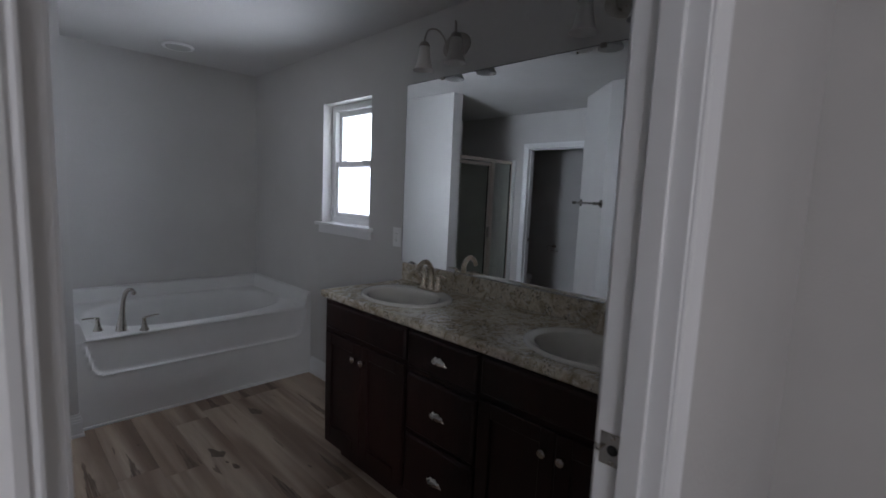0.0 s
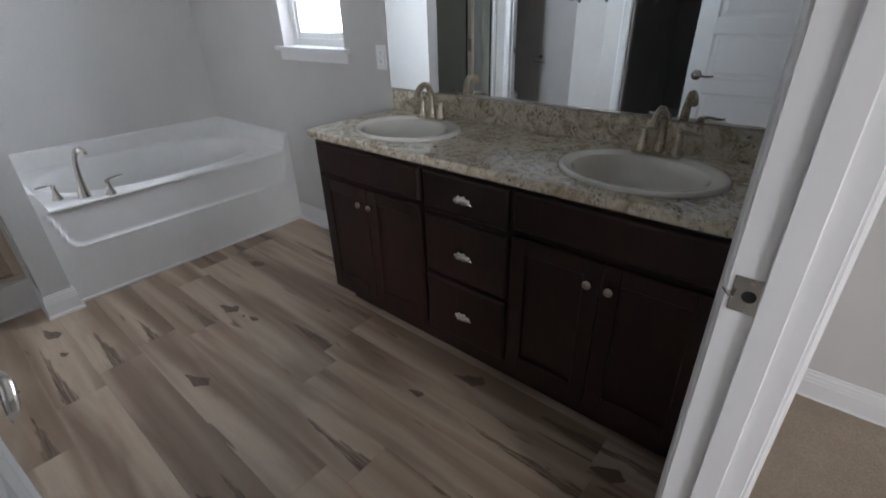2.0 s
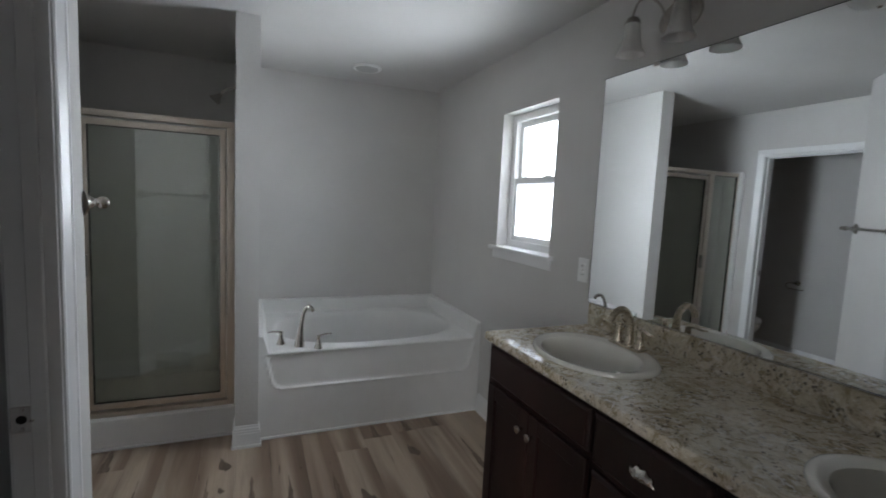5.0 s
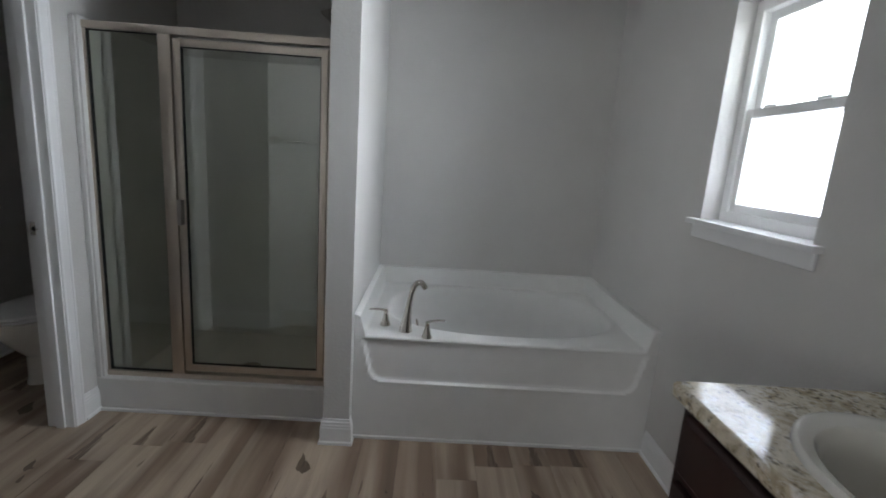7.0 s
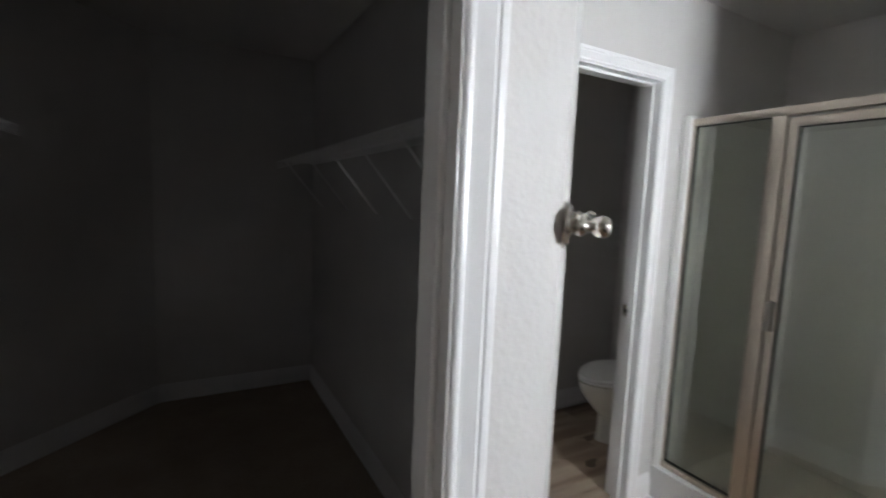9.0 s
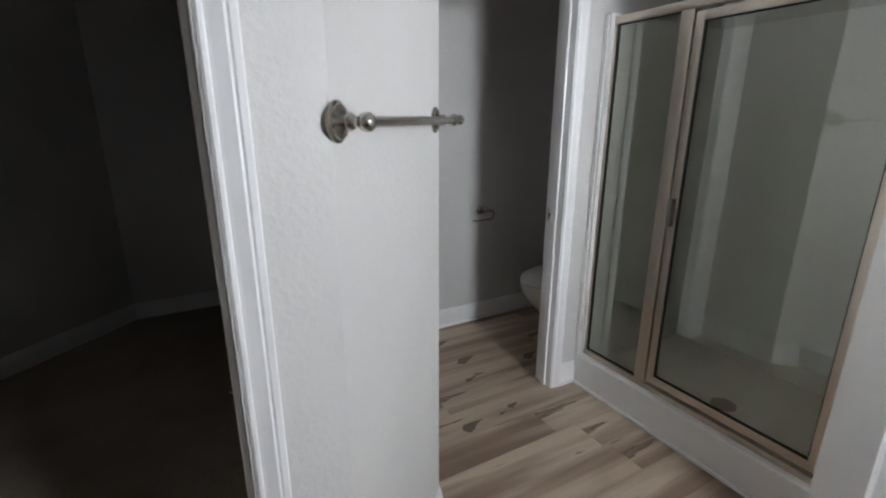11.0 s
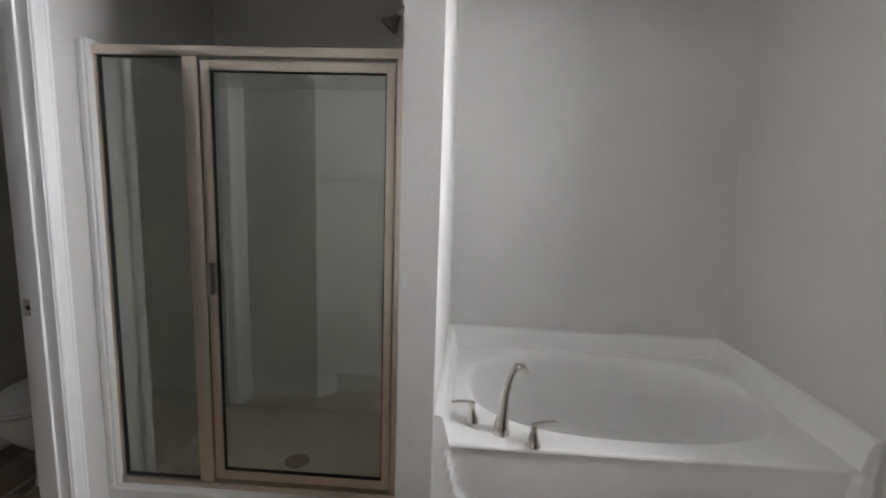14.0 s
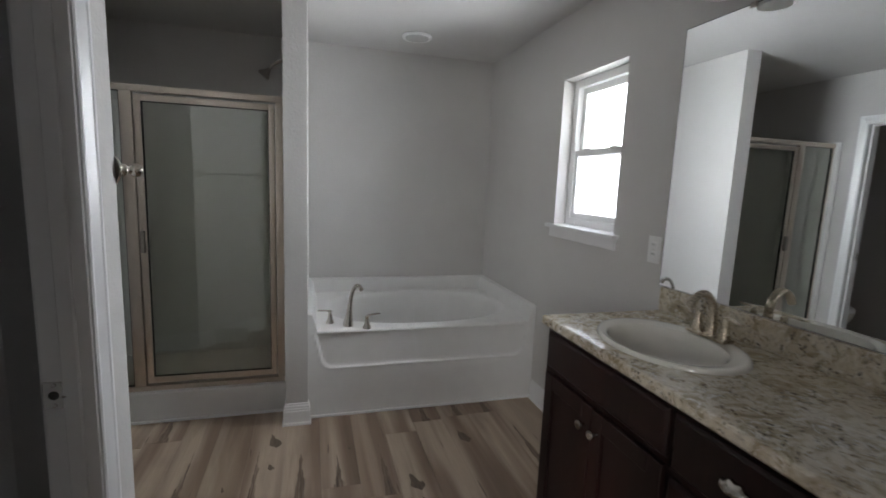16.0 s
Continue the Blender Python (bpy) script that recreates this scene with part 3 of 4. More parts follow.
part("window_frame", rect_frame(bmesh.new(), 0.0, 0.06, -hw, hw, 0, hh, 0.044), M_PLAST, w)
part("sash", rect_frame(bmesh.new(), 0.034, 0.056, -hw + 0.040, hw - 0.040, hh / 2 - 0.02, hh - 0.040, 0.040), M_PLAST, w, "upper sash")
part("sash", rect_frame(bmesh.new(), 0.008, 0.032, -hw + 0.040, hw - 0.040, 0.040, hh / 2 + 0.02, 0.036), M_PLAST, w, "lower sash with sash locks")
p = part("pane", box(0.043, 0.047, -hw + 0.076, hw - 0.076, hh / 2 + 0.01, hh - 0.076), M_GLASS, w)
p.visible_shadow = False
p = part("pane", box(0.018, 0.022, -hw + 0.072, hw - 0.072, 0.072, hh / 2 - 0.012), M_OBSC, w, "frosted privacy glass pane")
p.visible_shadow = False
for dy in (-0.12, 0.12):
    part("sash_lock", box(-0.001, 0.026, dy - 0.03, dy + 0.03, hh / 2 + 0.018, hh / 2 + 0.028, 0.003), M_PLAST, w)
bm = bmesh.new()
add_box(bm, XE - 0.04, XE - 0.0005, y0 - 0.045, y1 + 0.045, z0 - 0.02, z0 + 0.002, 0.005, 2)
add_box(bm, XE - 0.001, XE + 0.075, y0 + 0.001, y1 - 0.001, z0 - 0.0005, z0 + 0.002)
obj("window_sill", bm, M_TRIM, kind="structure")
obj("window_apron", box(XE - 0.014, XE - 0.0005, y0 - 0.03, y1 + 0.03, z0 - 0.075, z0 - 0.0205, 0.003), M_TRIM, kind="structure")

# ---- bedroom window with blinds ----
w = thing("window_2", "white bedroom window with horizontal blinds", "window", (-1.30, -3.37, 0.85))
w["kind"] = "structure"
part("window_frame", rect_frame(bmesh.new(), -0.02, 0.02, -0.75, 0.75, 0, 1.3, 0.05), M_PLAST, w).matrix_basis = pose(0, 0, 0, 0, 0, 90)
part("mullion", box(-0.03, 0.03, -0.018, 0.018, 0.05, 1.25), M_PLAST, w)
slat_mesh = None
for k in range(24):
    if slat_mesh is None:
        s = part("slat", box(-0.69, 0.69, -0.022, 0.022, -0.0015, 0.0015), M_PLAST, w)
        slat_mesh = s.data
    else:
        s = new("slat", slat_mesh)
        s.parent = w
    s.matrix_basis = pose(0, 0.055, 0.06 + k * 0.051, 28, 0, 0)

# ---- vanity ----
VX, V0, V1 = 1.338, YS + 0.004, 2.435
van = thing("vanity_cabinet", "dark cherry-stained double vanity cabinet under a granite-look countertop", "bathroom vanity", (VX, (V0 + V1) / 2, 0))
oy = (V0 + V1) / 2
DB = (1.400, 1.775)
CT = 0.920            # countertop top


def vbox(x0, x1, ya, yb, za, zb, bev=0.0, seg=1):
    return box(x0 - VX, x1 - VX, ya - oy, yb - oy, za, zb, bev, seg)


bm = vbox(VX + 0.004, XE - 0.001, V0, V1, 0.11, CT - 0.16)
add_box(bm, 0.004, XE - VX - 0.001, V0 - oy, V0 - oy + 0.018, CT - 0.16, CT - 0.036)
add_box(bm, 0.004, XE - VX - 0.001, V1 - oy - 0.018, V1 - oy, CT - 0.16, CT - 0.036)
part("body", bm, M_CHERRY, van)
part("face_frame", vbox(VX - 0.012, VX + 0.0045, V0, V1, 0.11, CT - 0.036, 0.001), M_CHERRY, van)
part("toe_kick", vbox(VX + 0.075, XE - 0.05, V0, V1 - 0.02, 0.0, 0.112), M_CHERRY, van)
part("end_panel", vbox(VX - 0.01, XE - 0.001, V1, V1 + 0.008, 0.112, CT - 0.037, 0.002), M_CHERRY, van)


def knob(parent, y, z):
    part("knob", lathe([(0.007, 0), (0.0055, 0.012), (0.0065, 0.015), (0.0155, 0.019), (0.0165, 0.024), (0.014, 0.029), (0.006, 0.031)], 20,
                       at=(-0.030, y, z), axis=(-1, 0, 0)), M_NICKEL, parent, "brushed nickel knob", True)


def shaker(ya, yb, za, zb, knob_y):
    a, b = ya - oy, yb - oy
    x0, x1 = -0.031, -0.0125
    bm = bmesh.new()
    f = 0.055
    add_box(bm, x0, x1, a, a + f, za, zb, 0.0025)
    add_box(bm, x0, x1, b - f, b, za, zb, 0.0025)
    add_box(bm, x0, x1, a + f - 0.001, b - f + 0.001, za, za + f, 0.0025)
    add_box(bm, x0, x1, a + f - 0.001, b - f + 0.001, zb - f, zb, 0.0025)
    dr = part("door", bm, M_CHERRY, van)
    part("panel", box(-0.021, x1, a + f - 0.003, b - f + 0.003, za + f - 0.003, zb - f + 0.003), M_CHERRY, dr)
    knob(dr, knob_y - oy, zb - 0.070)


def slab_front(name, ya, yb, za, zb, pull=False):
    bm = vbox(VX - 0.0315, VX - 0.0125, ya, yb, za, zb)
    es = [e for e in bm.edges if all(v.co.x < -0.03 for v in e.verts)]
    bmesh.ops.bevel(bm, geom=es, offset=0.011, segments=3, affect="EDGES", profile=0.35)
    fr = part(name, bm, M_CHERRY, van)
    if pull:
        cy, cz = (ya + yb) / 2 - oy, (za + zb) / 2 - 0.006
        bm = bmesh.new()
        n, rows = 22, 7
        grid = []
        for i in range(rows + 1):
            ph = (math.pi / 2) * i / rows
            ring = []
            for k in range(n + 1):
                th = math.pi * k / n
                ripple = 1 + 0.075 * math.cos(th * 10) * math.cos(ph)
                ring.append(bm.verts.new((-0.0325 - 0.022 * math.sin(ph) * (0.35 + 0.65 * math.sin(th) ** 0.6) * (1 - 0.10 * math.cos(th * 10)), cy + 0.043 * math.cos(th) * math.cos(ph * 0.86) * ripple,
                                          cz - 0.012 + 0.034 * math.sin(th) * math.cos(ph * 0.86) * ripple)))
            grid.append(ring)
        for a, b in zip(grid, grid[1:]):
            for k in range(n):
                bm.faces.new((a[k], a[k + 1], b[k + 1], b[k]))
        ob = part("cup_pull", bm, M_NICKEL, fr, "fluted shell-shaped nickel cup pull", True)
        md = ob.modifiers.new("thick", "SOLIDIFY")
        md.thickness = 0.002
    return fr


DT, DBOT, FT = 0.716, 0.172, 0.872
for a, b in ((V0 + 0.03, DB[0] - 0.02), (DB[1] + 0.02, V1 - 0.025)):
    c = (a + b) / 2
    slab_front("false_drawer_front", a, b, DT + 0.022, FT)
    shaker(a, c - 0.002, DBOT, DT, c - 0.033)
    shaker(c + 0.002, b, DBOT, DT, c + 0.033)
slab_front("drawer", DB[0], DB[1], DT + 0.005, FT, True)
slab_front("drawer", DB[0], DB[1], 0.452, DT - 0.018, True)
slab_front("drawer", DB[0], DB[1], DBOT, 0.434, True)

# ---- countertop ----
SX = 1.568
SINKS = (1.097, 2.095)
CX0, CX1 = 1.309, XE - 0.001


def counter_mesh():
    bm = bmesh.new()
    ys0, ys1 = YS + 0.002, 2.469
    mid = (SINKS[0] + SINKS[1]) / 2
    for sy_, a, b in ((SINKS[0], ys0, mid), (SINKS[1], mid, ys1)):
        angs = sorted({2 * math.pi * k / 48 for k in range(48)} | {math.atan2(yy - sy_, xx - SX) % (2 * math.pi) for xx in (CX0 + 0.008, CX1) for yy in (a, b)})
        ins, outs = [], []
        for th in angs:
            c, s_ = math.cos(th), math.sin(th)
            ins.append(bm.verts.new((SX + 0.180 * c, sy_ + 0.222 * s_, CT)))
            ts = [((CX1 - SX) / c if c > 1e-9 else (CX0 + 0.008 - SX) / c if c < -1e-9 else 1e9), ((b - sy_) / s_ if s_ > 1e-9 else (a - sy_) / s_ if s_ < -1e-9 else 1e9)]
            t = min(ts)
            outs.append(bm.verts.new((SX + t * c, sy_ + t * s_, CT)))
        n = len(angs)
        for k in range(n):
            j = (k + 1) % n
            bm.faces.new((ins[k], outs[k], outs[j], ins[j]))
        low = [bm.verts.new((v.co.x, v.co.y, CT - 0.036)) for v in ins]
        for k in range(n):
            j = (k + 1) % n
            bm.faces.new((ins[k], ins[j], low[j], low[k]))
    prof = [(CX0 + 0.008, CT), (CX0 + 0.003, CT - 0.002), (CX0, CT - 0.008), (CX0, CT - 0.030), (CX0 + 0.004, CT - 0.036), (CX0 + 0.03, CT - 0.036)]
    A = [bm.verts.new((x, ys0, z)) for x, z in prof]
    B = [bm.verts.new((x, ys1, z)) for x, z in prof]
    for k in range(len(prof) - 1):
        bm.faces.new((A[k], A[k + 1], B[k + 1], B[k]))
    cap = [bm.verts.new((x, ys1, z)) for x, z in prof[:5]] + [bm.verts.new((CX1, ys1, CT - 0.036)), bm.verts.new((CX1, ys1, CT))]
    bm.faces.new(cap)
    und = [bm.verts.new(c) for c in ((CX0 + 0.004, ys1, CT - 0.036), (CX1, ys1, CT - 0.036), (CX1, V1, CT - 0.036), (CX0 + 0.004, V1, CT - 0.036))]
    bm.faces.new(und)
    bmesh.ops.remove_doubles(bm, verts=bm.verts[:], dist=1e-5)
    return bm


top = thing("countertop", "beige and brown granite-look laminate countertop with backsplash on the dark vanity", "countertop", (0, 0, 0))
part("worktop", counter_mesh(), M_COUNTER, top)
part("backsplash", box(XE - 0.020, XE - 0.0005, YS + 0.002, 2.469, CT - 0.001, CT + 0.100, 0.003), M_COUNTER, top)


def sink(y):
    t = thing("sink", "white oval drop-in porcelain sink set in the granite-look countertop", "sink", (SX, y, CT), group="vanity sinks")
    prof = [(1.0, 0.0005), (1.0, 0.006), (0.985, 0.012), (0.955, 0.015), (0.90, 0.0135), (0.80, 0.008), (0.77, -0.002), (0.745, -0.03), (0.68, -0.08), (0.55, -0.118), (0.35, -0.135), (0.10, -0.141)]
    bm = bmesh.new()
    n = 56
    rings = []
    for r, z in prof:
        ring = []
        for k in range(n):
            th = 2 * math.pi * k / n
            shift = -0.018 * (1 - r) / 0.23 if r > 0.77 else -0.018
            ring.append(bm.verts.new((0.205 * r * math.cos(th) + shift, 0.255 * r * math.sin(th), z)))
        rings.append(ring)
    for a, b in zip(rings, rings[1:]):
        for k in range(n):
            bm.faces.new((a[k], a[(k + 1) % n], b[(k + 1) % n], b[k]))
    bm.faces.new(rings[-1])
    ob = part("basin", bm, M_CERAM, t, smooth=True)
    part("drain", lathe([(0.026, 0), (0.026, 0.004), (0.018, 0.005), (0.016, 0.002), (0.0, 0.003)], 24, at=(-0.018, 0, -0.141)), M_NICKEL, t, smooth=True)
    return t


def faucet(y):
    t = thing("faucet", "brushed nickel centerset faucet with two lever handles on a white sink", "faucet", (SX + 0.165, y, CT + 0.0145), group="vanity faucets")
    bm = box(-0.026, 0.026, -0.078, 0.078, 0, 0.012, 0.006, 3)
    part("base", bm, M_CHAMP, t, smooth=True)
    part("spout", tube([(0.004, 0, 0.008), (0.006, 0, 0.06), (0.0, 0, 0.115), (-0.035, 0, 0.150), (-0.075, 0, 0.138), (-0.098, 0, 0.105)],
                       [0.021, 0.0165, 0.0145, 0.0135, 0.0135, 0.0145], 16, 6), M_CHAMP, t, smooth=True)
    for s in (-1, 1):
        h = part("handle", lathe([(0.021, 0), (0.019, 0.012), (0.012, 0.05), (0.0115, 0.066), (0.009, 0.072)], 20, at=(0.004, s * 0.055, 0.010)), M_CHAMP, t, smooth=True)
        part("lever", tube([(0.004, s * 0.050, 0.078), (0.0, s * 0.075, 0.083), (-0.006, s * 0.105, 0.079), (-0.010, s * 0.128, 0.080)], [0.010, 0.0095, 0.008, 0.006], 12, 4, 0.6), M_CHAMP, h, smooth=True)
    return t


for sy_ in SINKS:
    sink(sy_)
    faucet(sy_)

# ---- mirror ----
mr = thing("mirror", "large frameless wall mirror over the double vanity", "mirror", (XE, 1.61, CT + 0.103))
MY0, MY1, MZ = 0.735, 2.486, 1.024
part("mirror_plate", box(-0.008, -0.0075, MY0 - 1.61, MY1 - 1.61, 0.001, MZ), M_MIRROR, mr)
part("edge_backing", box(-0.0070, -0.001, MY0 - 1.61 - 0.0015, MY1 - 1.61 + 0.003, 0, MZ + 0.003), M_RUBBER, mr)
for yy in (1.30, 2.20):
    part("clip", box(-0.014, -0.0005, yy - 1.61 - 0.013, yy - 1.61 + 0.013, MZ - 0.012, MZ + 0.008, 0.003), M_DARKMET, mr)


def sconce(y):
    t = thing("vanity_light", "two-arm nickel wall light with frosted bell glass shades above the mirror", "wall lamp", (XE, y, 2.195), group="vanity lights")
    bm = lathe([(0.064, 0), (0.064, 0.006), (0.058, 0.012), (0.02, 0.017), (0.0, 0.018)], 48, at=(-0.0005, 0, 0), axis=(-1, 0, 0))
    bmesh.ops.scale(bm, vec=(1, 1.5, 1), verts=bm.verts[:])
    part("backplate", bm, M_DARKMET, t, smooth=True)
    for s in (-1, 1):
        part("screw", lathe([(0.004, 0), (0.004, 0.003), (0.0, 0.005)], 12, at=(-0.017, 0, s * 0.026), axis=(-1, 0, 0)), M_NICKEL, t)
        part("arm", tube([(-0.012, s * 0.022, -0.035), (-0.040, s * 0.028, -0.03), (-0.055, s * 0.038, 0.03), (-0.085, s * 0.065, 0.072), (-0.115, s * 0.095, 0.068), (-0.125, s * 0.110, 0.03), (-0.125, s * 0.112, 0.0)],
                         0.0045, 10, 6), M_DARKMET, t, smooth=True)
        cx, cy = -0.125, s * 0.112
        part("shade_holder", lathe([(0.006, 0.012), (0.020, 0.008), (0.027, -0.004), (0.029, -0.014)], 24, at=(cx, cy, 0)), M_DARKMET, t, smooth=True)
        sh = part("shade", lathe([(0.025, -0.012), (0.028, -0.028), (0.033, -0.068), (0.041, -0.105), (0.055, -0.130), (0.052, -0.130), (0.038, -0.105), (0.030, -0.068), (0.025, -0.028), (0.022, -0.014)], 32, at=(cx, cy, 0), cap=False),
                  M_FROST, t, "frosted bell glass shade", True)
        part("bulb", lathe([(0.008, -0.03), (0.012, -0.05), (0.02, -0.08), (0.02, -0.09), (0.012, -0.103), (0.0, -0.107)], 20, at=(cx, cy, 0)), M_PLAST, t, smooth=True)
    return t


for sy_ in (1.215, 2.112):
    sconce(sy_)

# ---- outlet ----
o = thing("outlet", "white duplex wall outlet between the window and the mirror", "outlet", (XE, 2.545, 1.165))
part("cover", box(-0.006, -0.0005, -0.036, 0.036, -0.058, 0.058, 0.003, 2), M_PLAST, o)
for dz in (-0.02, 0.02):
    s = part("socket", box(-0.0085, -0.005, -0.017, 0.017, dz - 0.014, dz + 0.014, 0.003), M_PLAST, o)
    for dy in (-0.006, 0.006):
        # solid strip on the socket face, its dark colour the shade of a slot
        part("slot_shade", box(-0.0089, -0.0080, dy - 0.001, dy + 0.001, dz - 0.003, dz + 0.007), M_DARK, s)
part("screw", lathe([(0.003, 0), (0.003, 0.002)], 10, at=(-0.0058, 0, 0), axis=(-1, 0, 0)), M_NICKEL, o)

# ---- towel ring, towel bar, paper holder ----
t = thing("towel_ring", "dark nickel towel ring on the wall beside the mirror", "towel ring", (1.28, YS, 1.668))
part("flange", lathe([(0.027, 0), (0.027, 0.005), (0.020, 0.010), (0.010, 0.013), (0.009, 0.058), (0.014, 0.064), (0.015, 0.074), (0.010, 0.082), (0.0, 0.084)], 24, at=(0, 0.0005, 0), axis=(0, 1, 0)), M_NICKEL, t, smooth=True)
ring = [(0.074 * math.sin(a), 0.071, -0.076 + 0.076 * math.cos(a)) for a in [2 * math.pi * k / 30 for k in range(31)]]
part("ring", tube([(x * math.cos(radians(5)), y + x * math.sin(radians(5)), z) for x, y, z in ring], [0.0066] * len(ring), 10, 1), M_NICKEL, t, smooth=True)

u45 = Vector((-1, 1, 0)).normalized()
n45 = Vector((1, 1, 0)).normalized()
tb = thing("towel_bar", "brushed nickel towel bar on the angled wall", "towel bar")
c0 = Vector((-0.218, 2.378, 1.415))
tb.matrix_basis = Matrix(((u45.x, n45.x, 0, c0.x), (u45.y, n45.y, 0, c0.y), (0, 0, 1, c0.z), (0, 0, 0, 1)))
for s in (-0.290, 0.268):
    part("bracket", lathe([(0.035, 0), (0.035, 0.004), (0.029, 0.007), (0.028, 0.010), (0.017, 0.013), (0.011, 0.016), (0.0145, 0.021), (0.0155, 0.026), (0.0125, 0.032), (0.009, 0.036), (0.0095, 0.042), (0.0145, 0.047), (0.0165, 0.055), (0.0155, 0.062), (0.010, 0.068), (0.0, 0.070)], 28,
                          at=(s, 0.0005, 0), axis=(0, 1, 0)), M_NICKEL, tb, smooth=True)
part("bar", tube([(-0.287, 0.056, 0), (0, 0.056, 0), (0.325, 0.056, 0)], 0.0098, 16, 2), M_NICKEL, tb, smooth=True)
for s in (0.330,):
    part("end_cap", lathe([(0.0105, -0.012), (0.0145, -0.008), (0.0150, 0.004), (0.011, 0.010), (0.0, 0.012)], 18, at=(s, 0.056, 0), axis=(1, 0, 0)), M_NICKEL, tb, smooth=True)

tp = thing("toilet_paper_holder", "empty nickel toilet paper holder on the wall by the toilet", "paper holder", (-1.83, 3.68, 0.78))
part("flange", lathe([(0.027, 0), (0.027, 0.005), (0.018, 0.010), (0.009, 0.014), (0.009, 0.045), (0.012, 0.055), (0.0, 0.062)], 24, at=(0.0005, 0, 0.03), axis=(1, 0, 0)), M_NICKEL, tp, smooth=True)
part("arm", tube([(0.052, 0, 0.03), (0.054, 0.06, 0.03), (0.054, 0.078, 0.015), (0.054, 0.07, -0.025), (0.054, 0.0, -0.03), (0.054, -0.075, -0.03), (0.054, -0.085, -0.02)], 0.005, 10, 5), M_NICKEL, tp, smooth=True)

# ---- tub ----
TX0, TX1, TY0, TY1 = COL[1] + 0.001, XE - 0.001, 3.572, YN - 0.001
DECK = 0.530
tub = thing("bathtub", "white acrylic garden tub with an oval basin in its alcove", "bathtub", (0, 0, 0))


def tub_mesh():
    bm = bmesh.new()
    cx, cy, A, B = 1.165, 4.09, 0.625, 0.415
    inset = 0.055
    x0, x1, ya, yb = TX0 + inset, TX1 - inset, TY0 + 0.012, TY1 - inset
    angs = sorted({2 * math.pi * k / 96 for k in range(96)} | {math.atan2(yy - cy, xx - cx) % (2 * math.pi) for xx in (x0, x1) for yy in (ya, yb)})
    prof = [(1.05, 0.0), (1.02, -0.003), (1.0, -0.014), (0.975, -0.045), (0.93, -0.16), (0.86, -0.29), (0.74, -0.355), (0.5, -0.372), (0.2, -0.376)]

    def sup(th, r):
        c, s_ = math.cos(th), math.sin(th)
        q = (abs(c / A) ** 2.5 + abs(s_ / B) ** 2.5) ** (-1 / 2.5)
        return cx + r * q * c, cy + r * q * s_
    outs = []
    for th in angs:
        c, s_ = math.cos(th), math.sin(th)
        t = min((x1 - cx) / c if c > 1e-9 else (x0 - cx) / c if c < -1e-9 else 1e9, (yb - cy) / s_ if s_ > 1e-9 else (ya - cy) / s_ if s_ < -1e-9 else 1e9)
        outs.append(bm.verts.new((cx + t * c, cy + t * s_, DECK)))
    rings = [outs]
    for r, z in prof:
        rings.append([bm.verts.new((*sup(th, r), DECK + z)) for th in angs])
    n = len(angs)
    for a, b in zip(rings, rings[1:]):
        for k in range(n):
            bm.faces.new((a[k], a[(k + 1) % n], b[(k + 1) % n], b[k]))
    bm.faces.new(rings[-1])
    # raised ledge along the three walls
    led = []
    for d, z in ((inset, DECK), (inset - 0.008, DECK + 0.006), (0.028, DECK + 0.098), (0.018, DECK + 0.106), (0.0, DECK + 0.108)):
        led.append([bm.verts.new(c) for c in ((TX1 - d, ya, z), (TX1 - d, TY1 - d, z), (TX0 + d, TY1 - d, z), (TX0 + d, ya, z))])
    for a, b in zip(led, led[1:]):
        for k in range(3):
            bm.faces.new((a[k], a[k + 1], b[k + 1], b[k]))
    return bm


part("basin", tub_mesh(), M_ACRYL, tub, smooth=True)


def apron():
    bm = bmesh.new()
    xs0, xs1 = TX0, TX1
    # front skin with a shallow scooped panel whose lower corners are rounded
    nx, nz = 120, 60
    grid = []

    def depth(x, z):
        u, v = x - xs0, xs1 - x
        side = min(u, v)
        r = 0.05
        sx = side - 0.045 - (DECK - 0.03 - z) * 0.24
        sz = z - 0.305
        d = min(sx, sz)
        if sx < r and sz < r:
            d = r - math.hypot(r - sx, r - sz)
        t = max(0.0, min(1.0, (d + 0.004) / 0.012))
        lip = math.exp(-((d + 0.006) / 0.006) ** 2) * 0.004
        return 0.014 * t * t * (3 - 2 * t) - lip
    for j in range(nz + 1):
        z = 0.012 + (DECK - 0.022 - 0.012) * j / nz
        grid.append([bm.verts.new((xs0 + (xs1 - xs0) * i / nx, TY0 + depth(xs0 + (xs1 - xs0) * i / nx, z), z)) for i in range(nx + 1)])
    for dz, dy in ((-0.012, -0.001), (-0.004, 0.002), (0.0, 0.012)):
        grid.append([bm.verts.new((xs0 + (xs1 - xs0) * i / nx, TY0 + dy, DECK + dz)) for i in range(nx + 1)])
    for a, b in zip(grid, grid[1:]):
        for i in range(nx):
            bm.faces.new((a[i], a[i + 1], b[i + 1], b[i]))
    return bm


